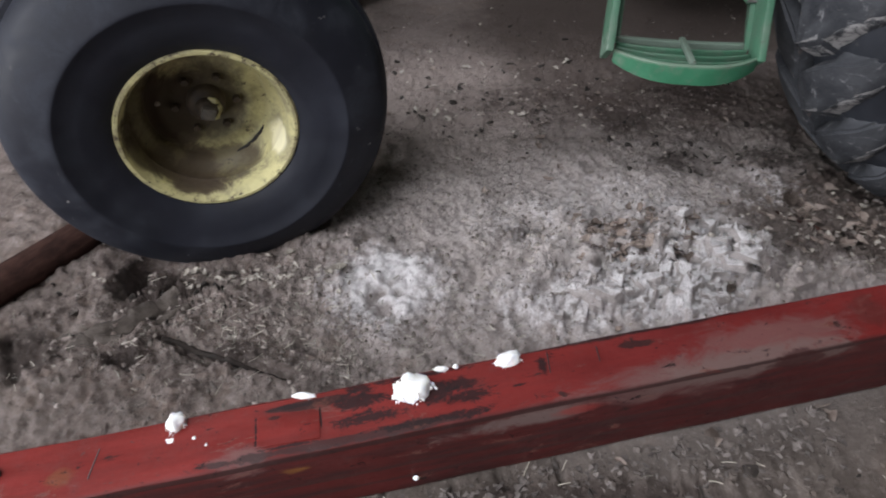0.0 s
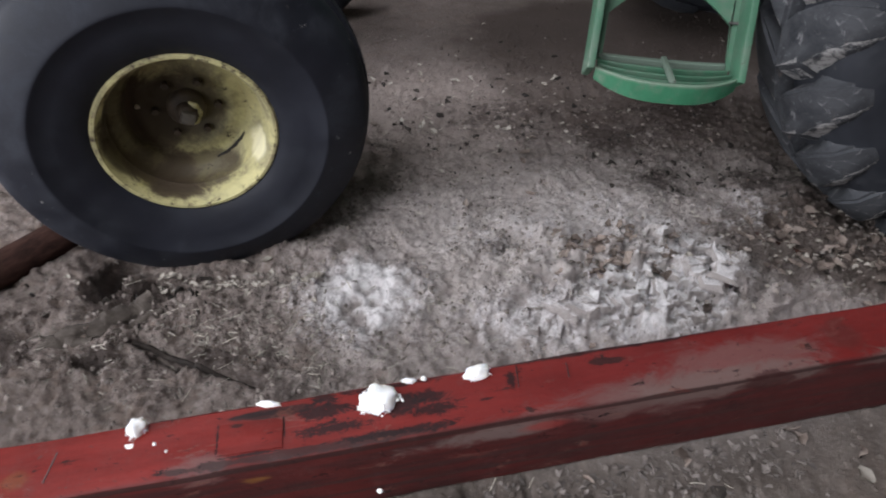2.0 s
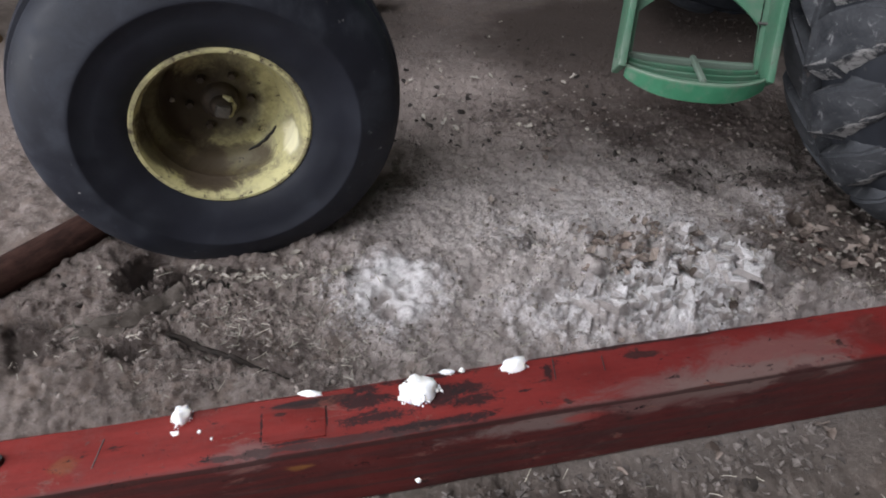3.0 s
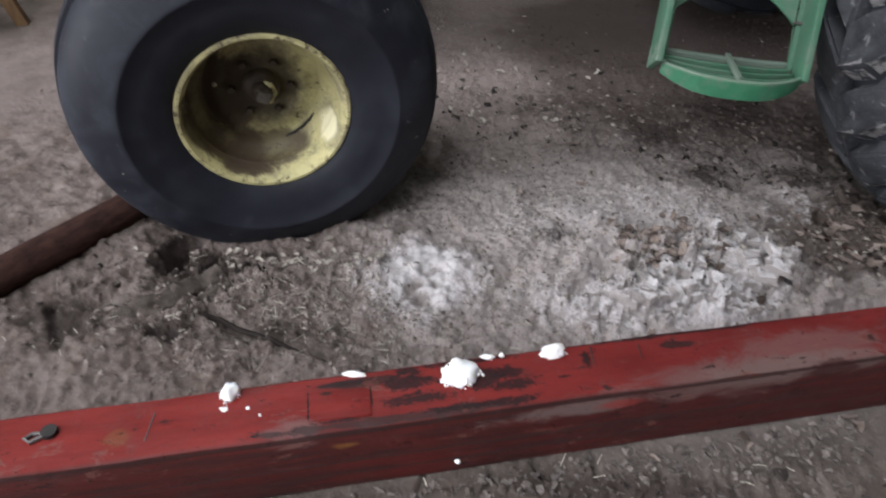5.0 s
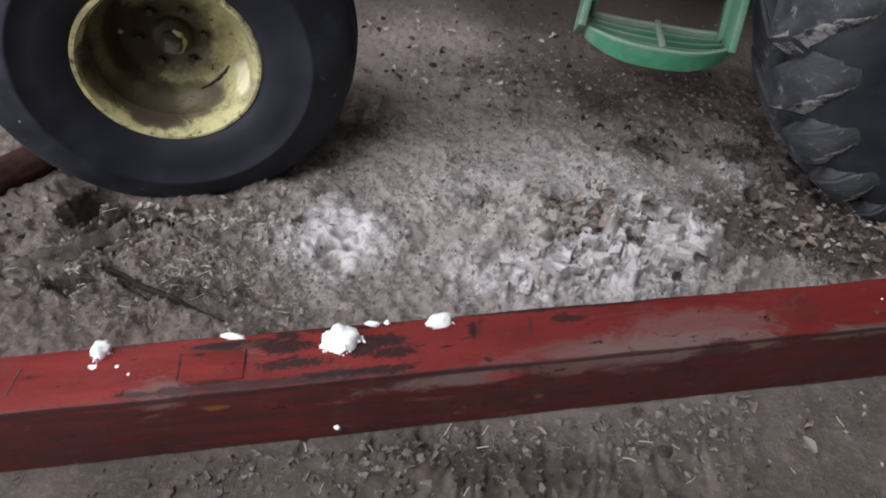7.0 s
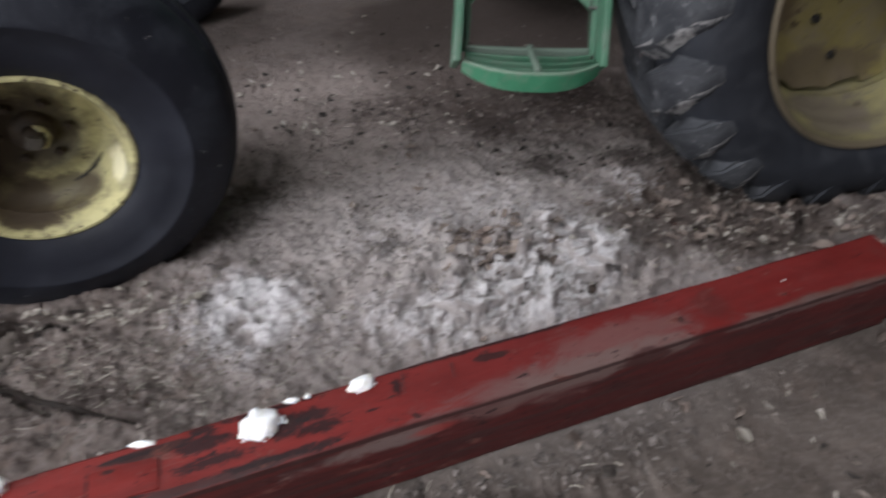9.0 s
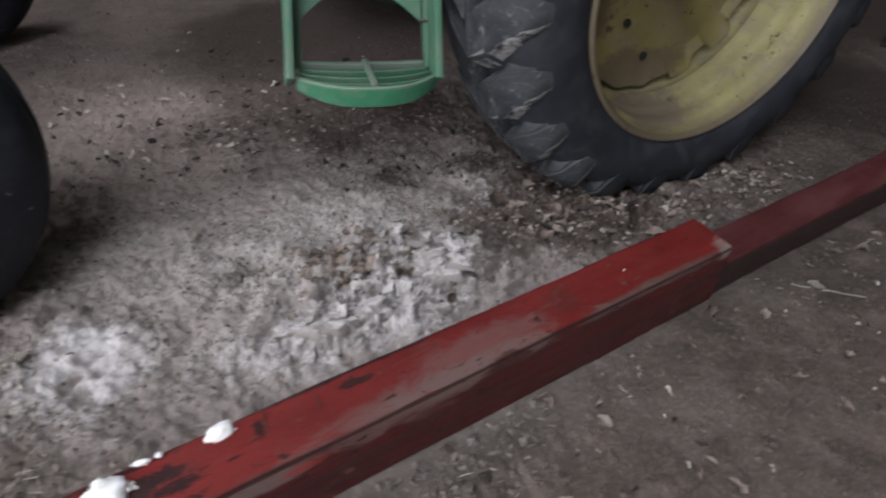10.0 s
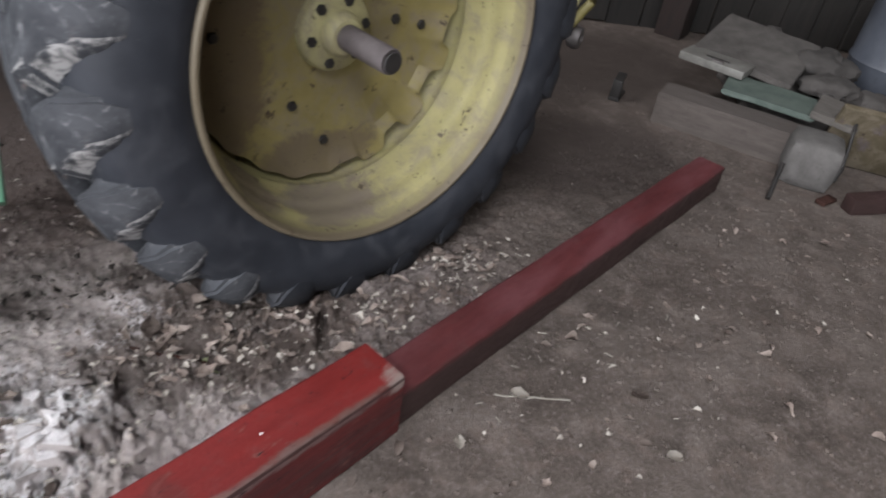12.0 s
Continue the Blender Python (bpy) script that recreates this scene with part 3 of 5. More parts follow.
def lathe(profile, n=72, close=False, axis="Y"):
    """Turns (radius, along) pairs round the local y axis."""
    bm = bmesh.new()
    rings = []
    for r, y in profile:
        if r < 1e-5:
            rings.append([bm.verts.new((0, y, 0))])
        else:
            rings.append([bm.verts.new((r * math.cos(2 * math.pi * i / n), y, r * math.sin(2 * math.pi * i / n))) for i in range(n)])
    pairs = list(zip(rings, rings[1:])) + ([(rings[-1], rings[0])] if close else [])
    for a, b in pairs:
        for i in range(n):
            j = (i + 1) % n
            if len(a) == 1 and len(b) == 1:
                continue
            if len(a) == 1:
                bm.faces.new((a[0], b[j], b[i]))
            elif len(b) == 1:
                bm.faces.new((a[i], a[j], b[0]))
            else:
                bm.faces.new((a[i], a[j], b[j], b[i]))
    bmesh.ops.recalc_face_normals(bm, faces=bm.faces)
    return bm


def tube(points, radius, n=10, taper=None):
    """A closed tube along points."""
    bm = bmesh.new()
    rings = []
    for k, p in enumerate(points):
        p = Vector(p)
        d = (Vector(points[min(k + 1, len(points) - 1)]) - Vector(points[max(k - 1, 0)])).normalized()
        q = d.to_track_quat("Z", "Y")
        r = radius if taper is None else radius * taper[k]
        rings.append([bm.verts.new(p + q @ Vector((r * math.cos(2 * math.pi * i / n), r * math.sin(2 * math.pi * i / n), 0))) for i in range(n)])
    for a, b in zip(rings, rings[1:]):
        for i in range(n):
            bm.faces.new((a[i], a[(i + 1) % n], b[(i + 1) % n], b[i]))
    bm.faces.new(rings[0][::-1]), bm.faces.new(rings[-1])
    bmesh.ops.recalc_face_normals(bm, faces=bm.faces)
    return bm


def lump(size, seed, rough=0.25, sub=3, freq=2.0):
    """An uneven rounded lump that sits on its base plane z = 0."""
    bm = bmesh.new()
    bmesh.ops.create_icosphere(bm, subdivisions=sub, radius=1.0)
    off = Vector((seed * 7.3, seed * 3.1, seed * 1.7))
    for v in bm.verts:
        d = v.co.normalized()
        k = 1 + rough * noise.fractal(d * freq + off, 0.9, 2.3, 5) + 0.35 * rough * noise.noise(d * freq * 4.5 + off)
        v.co = Vector((d.x * k * size[0], d.y * k * size[1], max(d.z * k, -0.25) * size[2] + 0.25 * size[2]))
    return bm


rng = np.random.default_rng(7)


def value_noise(x, y, seed):
    """Smooth noise from 0 to 1 on arrays."""
    xi, yi = np.floor(x).astype(np.int64), np.floor(y).astype(np.int64)
    fx, fy = x - xi, y - yi
    fx, fy = fx * fx * (3 - 2 * fx), fy * fy * (3 - 2 * fy)

    def h(a, b):
        k = (a * 374761393 + b * 668265263 + seed * 974634521) & 0x7FFFFFFF
        k = ((k ^ (k >> 13)) * 1274126177) & 0x7FFFFFFF
        return ((k ^ (k >> 16)) & 0xFFFF) / 65535.0

    top = h(xi, yi) * (1 - fx) + h(xi + 1, yi) * fx
    low = h(xi, yi + 1) * (1 - fx) + h(xi + 1, yi + 1) * fx
    return top * (1 - fy) + low * fy


def segment_distance(x, y, a, b):
    ax, ay, bx, by = *a, *b
    t = np.clip(((x - ax) * (bx - ax) + (y - ay) * (by - ay)) / ((bx - ax) ** 2 + (by - ay) ** 2), 0, 1)
    return np.hypot(x - ax - t * (bx - ax), y - ay - t * (by - ay))


def clods(x, y, f, seed):
    """Crumbled soil: how far a place lies inside its clod (0 at the crevice between two), and a level from 0 to 1 for each clod."""
    x, y = x * f, y * f
    xi, yi = np.floor(x).astype(np.int64), np.floor(y).astype(np.int64)

    def h(a, b, k):
        v = (a * 374761393 + b * 668265263 + (seed * 31 + k) * 974634521) & 0x7FFFFFFF
        v = ((v ^ (v >> 13)) * 1274126177) & 0x7FFFFFFF
        return ((v ^ (v >> 16)) & 0xFFFF) / 65535.0

    first, second, level = np.full(x.shape, 9.0), np.full(x.shape, 9.0), np.zeros(x.shape)
    for dx in (-1, 0, 1):
        for dy in (-1, 0, 1):
            a, b = xi + dx, yi + dy
            d = np.hypot(a + h(a, b, 1) - x, b + h(a, b, 2) - y)
            nearer = d < first
            second = np.where(nearer, first, np.minimum(second, d))
            level = np.where(nearer, h(a, b, 3), level)
            first = np.minimum(first, d)
    return second - first, level


def ground_height(x, y):
    x, y = np.asarray(x, float), np.asarray(y, float)
    z = np.zeros_like(x)
    across = -(x - 0.13) * math.sin(radians(13.3)) + (y - 0.727) * math.cos(radians(13.3))
    loose = 0.25 + 0.75 / (1 + np.exp(-across / 0.02)) / (1 + np.exp((x - 1.9) / 0.08))
    loose = loose * (1 - 0.6 * np.exp(-(((x - 0.22) / 0.5) ** 2 + ((y - 1.5) / 0.22) ** 2)))
    near = 1 / (1 + np.exp((np.abs(x - 0.85) - 2.3) / 0.12)) / (1 + np.exp((np.abs(y - 1.4) - 1.15) / 0.08))
    loose = loose * near
    for k, (f, a) in enumerate(((1.7, 0.014), (5, 0.014), (13, 0.020), (29, 0.021), (67, 0.018))):
        rough = 1.0 if k < 1 else near if k < 3 else loose
        z += a * rough * (value_noise(x * f + 11 * k, y * f - 7 * k, k) - 0.5)
    z *= (0.36 + 0.64 / (1 + np.exp(-across / 0.02)) / (1 + np.exp((x - 1.95) / 0.08))) * (0.4 + 0.6 / (1 + np.exp((y - 1.75) / 0.08)))
    # trodden crust with cracks and hoof-like dents where the powder lies
    north = 1 / (1 + np.exp(-across / 0.02))
    crust = np.exp(-(((x - 0.60) / 0.36) ** 2 + ((y - 1.21) / 0.20) ** 2) ** 1.3)
    z += crust * 0.030 * (np.abs(value_noise(x * 17 + 3, y * 17 + 9, 21) - 0.5) * 2 - 0.4)
    wx, wy = x + 0.020 * (value_noise(x * 30, y * 30, 23) - 0.5), y + 0.020 * (value_noise(x * 30, y * 30, 24) - 0.5)
    inside, level = clods(wx + 0.25 * wy, wy * 0.9, 30, 81)
    z += crust * north * (0.034 * np.clip(inside / 0.24, 0, 1) ** 0.6 - 0.016 + 0.024 * (level - 0.5))
    inside, level = clods(wx, wy, 52, 82)
    z += near * north * (0.35 + 0.65 * crust + 0.3 * np.exp(-(((x - 1.1) / 0.35) ** 2 + ((y - 1.35) / 0.2) ** 2))) * (0.009 * np.clip(inside / 0.4, 0, 1) + 0.011 * (level - 0.5)) / (1 + np.exp((y - 1.75) / 0.08))
    # broken plates of crust with sharp rims
    for f, cut, a, k in ((11, 0.55, 0.030, 41), (23, 0.5, 0.017, 42)):
        v = value_noise(x * f + 0.35 * value_noise(x * 60, y * 60, 43), y * f, k) * 0.75 + 0.25 * value_noise(x * f * 3, y * f * 3, k + 5)
        z += near * (0.25 + crust) * a * np.clip((v - cut) / 0.04, 0, 1) * (1 / (1 + np.exp(-across / 0.02))) / (1 + np.exp((x - 1.3) / 0.1)) / (1 + np.exp((y - 1.8) / 0.1))
    edge = np.exp(-(((x - 0.32) / 0.38) ** 2 + ((y - 0.585 - 0.2 * (x - 0.32)) / 0.075) ** 2))
    z += edge * (0.016 * (np.abs(value_noise(x * 26 + 9 * value_noise(x * 8, y * 8, 63), y * 15, 61) - 0.5) * 2 - 0.45) + 0.010 * (value_noise(x * 34, y * 30, 64) - 0.5) + 0.012 * (value_noise(x * 60, y * 22, 62) - 0.5))
    # furrows
    for a, b, w, d in (((-0.655, 1.0), (-0.50, 0.925), 0.013, 0.045), ((-0.50, 0.925), (-0.34, 0.873), 0.009, 0.035), ((-0.75, 1.01), (-0.665, 1.10), 0.011, 0.045), ((-1.016, 0.997), (-0.86, 1.0), 0.010, 0.02),
                       ((-1.02, 0.99), (-0.93, 0.86), 0.010, 0.022), ((-0.745, 0.935), (-0.70, 0.92), 0.016, 0.045), ((0.692, 1.305), (0.700, 1.25), 0.016, 0.05), ((0.700, 1.25), (0.687, 1.165), 0.010, 0.045), ((0.838, 1.35), (0.812, 1.165), 0.014, 0.045),
                       ((0.504, 1.19), (0.528, 1.085), 0.012, 0.04), ((0.76, 1.17), (0.79, 1.25), 0.010, 0.035), ((1.02, 1.26), (1.0, 1.36), 0.012, 0.04), ((-0.790, 1.16), (-0.775, 1.235), 0.036, 0.11), ((-0.68, 1.15), (-0.66, 1.20), 0.014, 0.05), ((1.27, 1.24), (1.30, 1.33), 0.012, 0.04), ((-0.10, 0.62), (-0.108, 0.575), 0.005, 0.014), ((0.024, 0.63), (0.016, 0.585), 0.005, 0.014), ((0.11, 0.655), (0.128, 0.625), 0.006, 0.014), ((0.222, 0.675), (0.232, 0.635), 0.005, 0.014), ((0.245, 0.59), (0.238, 0.555), 0.006, 0.014)):
        z -= 1.35 * d * np.exp(-(segment_distance(x + 0.006 * (value_noise(x * 50, y * 50, 71) - 0.5), y, a, b) / w / 1.15) ** 4)
    # the front wheel and the rear wheel have pressed ridges of soil up beside them
    z += 0.012 * np.exp(-((np.hypot((x + 0.50) / 0.32, (y - 1.23) / 0.10) - 1) / 0.3) ** 2)
    u, v = (x - 1.47) * 0.991 + (y - 1.38) * 0.131, -(x - 1.47) * 0.131 + (y - 1.38) * 0.991
    z += 0.030 * np.exp(-((u / 0.38) ** 4) - ((v + 0.05) / 0.05) ** 2) * (0.6 + 0.8 * value_noise(x * 22, y * 22, 31))
    return z


# ---- ground and barn ----
def make_ground():
    xs = np.concatenate([np.linspace(-7.6, -1.7, 40)[:-1], np.arange(-1.7, -1.1, 0.012), np.arange(-1.1, 1.5, 0.0055), np.arange(1.5, 2.3, 0.0075), np.arange(2.3, 3.4, 0.012), np.linspace(3.4, 7.6, 40)])
    ys = np.concatenate([np.linspace(-7.2, 0.25, 40)[:-1], np.arange(0.25, 0.8, 0.0075), np.arange(0.8, 1.7, 0.0055), np.arange(1.7, 2.6, 0.012), np.linspace(2.6, 7.4, 90)])
    gx, gy = np.meshgrid(xs, ys)
    gz = ground_height(gx, gy)
    co = np.stack([gx, gy, gz], -1).reshape(-1, 3)
    w, h = len(xs), len(ys)
    idx = np.arange(w * h).reshape(h, w)
    quads = np.stack([idx[:-1, :-1], idx[:-1, 1:], idx[1:, 1:], idx[1:, :-1]], -1).reshape(-1, 4)
    me = bpy.data.meshes.new("ground")
    me.vertices.add(len(co)), me.loops.add(quads.size), me.polygons.add(len(quads))
    me.vertices.foreach_set("co", co.ravel())
    me.loops.foreach_set("vertex_index", quads.ravel().astype(np.int32))
    me.polygons.foreach_set("loop_start", np.arange(0, quads.size, 4, dtype=np.int32))
    me.update(calc_edges=True)
    me.polygons.foreach_set("use_smooth", [True] * len(quads))
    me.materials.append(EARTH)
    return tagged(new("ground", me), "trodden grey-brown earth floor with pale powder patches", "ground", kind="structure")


ground = make_ground()


def wall(name, size, centre, label):
    return tagged(link_mesh(name, box(size, Matrix.Translation(centre)), BOARD_WALL), label, "wall", kind="structure")


# the wide doorway is in the west wall
wall("wall_west", (0.14, 7.2, 6.0), (-7.5, 3.6, 2.9), "plain boarded barn wall beside the wide doorway")
wall("wall_west_near", (0.14, 2.8, 6.0), (-7.5, -5.8, 2.9), "plain boarded barn wall beside the wide doorway")
wall("wall_west_head", (0.14, 4.4, 1.0), (-7.5, -2.2, 5.4), "plain boarded head over the wide doorway")
wall("wall_east", (0.14, 14.2, 6.0), (7.5, 0.1, 2.9), "plain boarded barn wall")
wall("wall_north", (15.14, 0.14, 6.0), (0, 7.27, 2.9), "plain boarded barn wall")
# the south opening is invented, to let the added fill in
wall("wall_south", (9.55, 0.14, 6.0), (2.8, -7.27, 2.9), "plain boarded barn wall beside the invented south opening")
wall("wall_south_west", (2.30, 0.14, 6.0), (-6.42, -7.27, 2.9), "plain boarded barn wall beside the invented south opening")
wall("wall_south_head", (3.26, 0.14, 1.3), (-3.625, -7.27, 5.25), "plain boarded head over the invented south opening")


def make_ceiling():
    """One slab with two openings: one for the clear roof sheets, one for the added far fill."""
    bm = bmesh.new()
    x0, x1, y0, y1, z = -7.6, 7.6, -7.2, 7.4, 5.97
    a0, a1, b0, b1 = -3.7, -0.1, -4.0, -0.4
    c0, c1, d0, d1 = -4.6, -0.2, 3.2, 5.8
    for cx0, cx1, cy0, cy1 in ((x0, x1, y0, b0), (x0, a0, b0, b1), (a1, x1, b0, b1), (x0, x1, b1, d0), (x0, c0, d0, d1), (c1, x1, d0, d1), (x0, x1, d1, y1)):
        box_into(bm, (cx1 - cx0, cy1 - cy0, 0.12), Matrix.Translation(((cx0 + cx1) / 2, (cy0 + cy1) / 2, z)))
    tagged(link_mesh("ceiling", bm, BOARD_WALL), "plain boarded barn ceiling with an opening for clear sheets", "ceiling", kind="structure")


make_ceiling()


# ---- tractor ----
tractor = tagged(new("tractor"), "green tractor with yellow wheels parked on the earth floor", "tractor")
tractor.matrix_world = pose(0.5, 2.2, 0, 0, 0, 7.5)
TR = tractor.matrix_world.inverted()


LUG_TURN = -2.0


def lug_mesh(side, muddy):
    """One bar of the tread: from the middle of the tread out over the shoulder and down the side."""
    path = [(0.672, 0.180, 0.095), (0.673, 0.130, 0.061), (0.670, 0.085, 0.034), (0.658, 0.042, 0.011), (0.630, 0.012, 0.0), (0.594, -0.001, -0.007), (0.556, -0.009, -0.011), (0.530, -0.006, -0.013)]
    half = [0.054, 0.060, 0.062, 0.060, 0.057, 0.051, 0.037, 0.013]
    deep = [0.055, 0.055, 0.055, 0.052, 0.045, 0.026, 0.012, 0.010]
    bm = bmesh.new()
    rows = []
    for k, ((r, y, s), hw, d) in enumerate(zip(path, half, deep)):
        # inner edge lies on the carcass
        inward = Vector((-1, 0)) if k < 3 else Vector((-0.7, 0.7)) if k == 3 else Vector((-0.15, 1))
        row = []
        # lower edge broken away in a chamfer where mud clings
        for at, inset, draft in ((-1, 1, -0.12 * d), (-1, 0, 0), (0.5 if k > 2 else 0.8, 0, 0), (1, 0.35 if k > 2 else 0.05, 0), (1, 1, 0.95 * d)):
            rr, yy = r + inward[0] * d * inset, y + inward[1] * d * inset
            a = (s + at * hw + draft) / 0.64
            yl = yy if side > 0 else 0.35 - yy
            row.append(bm.verts.new((rr * math.cos(a), yl, rr * math.sin(a))))
        rows.append(row)
    for a, b in zip(rows, rows[1:]):
        for i in range(4):
            bm.faces.new((a[i], a[i + 1], b[i + 1], b[i])).material_index = int(muddy and i > 1)
    bm.faces.new(rows[0]), bm.faces.new(rows[-1][::-1])
    bmesh.ops.recalc_face_normals(bm, faces=bm.faces)
    bmesh.ops.bevel(bm, geom=[e for e in bm.edges if e.calc_face_angle(0) > 0.5], offset=0.008, segments=2, affect="EDGES")
    # torn, worn surface
    for v in bm.verts:
        v.co += noise.noise_vector(v.co * 24) * 0.0035 + noise.noise_vector(v.co * 70) * 0.0015
    return bm


def rear_wheel(m, mirror=False):
    """Rim (the part) with tyre, lugs, disc, shaft and bolts under it. Local y points into the tractor; the flange is at y = 0."""
    rim = part("rear_wheel", lathe([(0.424, 0.002), (0.430, -0.006), (0.436, -0.006), (0.441, 0.0), (0.440, 0.012), (0.43, 0.02), (0.43, 0.36), (0.44, 0.385), (0.425, 0.385),
                                    (0.415, 0.36), (0.372, 0.33), (0.366, 0.27), (0.378, 0.245), (0.392, 0.225), (0.392, 0.200), (0.386, 0.190), (0.390, 0.170), (0.398, 0.155),
                                    (0.396, 0.135), (0.404, 0.118), (0.411, 0.10), (0.408, 0.085), (0.412, 0.06), (0.420, 0.045), (0.421, 0.015)], 96, True), REAR_YELLOW, tractor, "yellow steel rear wheel rim, dusty and chipped", 40)
    rim.matrix_local = m
    part("tyre", lathe([(0.432, 0.012), (0.452, -0.002), (0.475, -0.008), (0.500, -0.012), (0.53, -0.012), (0.565, -0.004), (0.596, 0.014), (0.614, 0.040), (0.624, 0.08), (0.628, 0.13), (0.629, 0.175),
                        (0.628, 0.23), (0.624, 0.29), (0.614, 0.33), (0.59, 0.378), (0.53, 0.392), (0.475, 0.38), (0.432, 0.36)], 96, True), RUBBER, rim, "black ribbed rubber tractor tyre", 50)
    count = 22
    for side in (1, -1):
        # dried mud still clings between the lugs on one side of the tyre
        made = {}
        for k in range(count):
            turn = (LUG_TURN if side > 0 else LUG_TURN + 8.2) + 360 / count * k
            muddy = 120 < -turn % 360 < 245
            if muddy in made:
                again(made[muddy], pose(0, 0, 0, 0, turn, 0))
            else:
                made[muddy] = part("lug", lug_mesh(side, muddy), MUDDY_LUG if muddy else LUG_RUBBER, rim, smooth=50)
                made[muddy].data.materials.append(LUG_FLANK)
                made[muddy].matrix_local = pose(0, 0, 0, 0, turn, 0)
    # dished disc with a scalloped edge welded to the rim
    bm = bmesh.new()
    n, rings = 360, []
    for f, y in ((0.0, 0.235), (0.3, 0.235), (0.6, 0.238), (0.9, 0.236), (0.96, 0.222), (1.0, 0.214), (1.0, 0.224), (0.9, 0.25), (0.0, 0.25)):
        ring = []
        for i in range(n):
            a = 2 * math.pi * i / n
            tabs = 0.5 + 0.5 * math.tanh(4.0 * (math.cos(14 * (a - radians(341))) + 0.25 * math.sin(5 * a)))
            here = math.exp(-((((a - radians(318) + math.pi) % (2 * math.pi)) - math.pi) / 0.72) ** 4)
            lobe = here * tabs + (1 - here) * (0.72 + 0.10 * math.sin(9 * a) + 0.08 * math.sin(23 * a + 1))
            r = max(0.004, f * (0.338 + 0.046 * lobe if f > 0.9 else 0.345))
            ring.append(bm.verts.new((r * math.cos(a), y, r * math.sin(a))))
        rings.append(ring)
    for a, b in zip(rings, rings[1:]):
        for i in range(n):
            bm.faces.new((a[i], a[(i + 1) % n], b[(i + 1) % n], b[i]))
    bm.faces.new(rings[0]), bm.faces.new(rings[-1][::-1])
    bmesh.ops.recalc_face_normals(bm, faces=bm.faces)
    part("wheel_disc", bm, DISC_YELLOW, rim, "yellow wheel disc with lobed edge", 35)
    part("hub", lathe([(0.0, 0.165), (0.040, 0.165), (0.050, 0.174), (0.054, 0.200), (0.088, 0.206), (0.096, 0.214), (0.098, 0.236), (0.0, 0.236)], 48), PALE_YELLOW, rim, "yellow hub caked with pale dirt", 40)
    # black backing disc, added so that the gaps round the disc stay dark
    part("gap_backing", lathe([(0.0, 0.300), (0.37, 0.300), (0.37, 0.312), (0.0, 0.312)], 48), BLACK, rim, "black disc added to darken the gaps of the wheel disc", 40)
    part("shaft_end", lathe([(0.0, -0.0065), (0.022, -0.0065), (0.024, -0.0045), (0.0, -0.0045)], 24), BLACK, rim, "dark greasy shaft end")
    part("axle_shaft", lathe([(0.0, -0.004), (0.010, -0.004), (0.011, 0.004), (0.024, 0.004), (0.028, 0.0), (0.030, 0.006), (0.030, 0.18), (0.0, 0.18)], 32), SHAFT, rim, "bare grey steel axle shaft", 40)
    nut = lathe([(0.0, 0.0), (0.011, 0.0), (0.013, 0.003), (0.013, 0.02), (0.0, 0.02)], 6)
    first = part("nut", nut, BLACK, rim, "dark greasy wheel nut", 30)
    places = [pose(r * math.cos(radians(a)), 0.228, r * math.sin(radians(a))) for r, a in ((0.206, 238), (0.285, 266), (0.19, 0), (0.277, 355), (0.292, 177), (0.25, 120), (0.25, 60))]
    places += [pose(0.074 * math.cos(radians(a)), 0.196, 0.074 * math.sin(radians(a))) for a in range(10, 370, 60)]
    first.matrix_local = places[0]
    for q in places[1:]:
        again(first, q)
    return rim


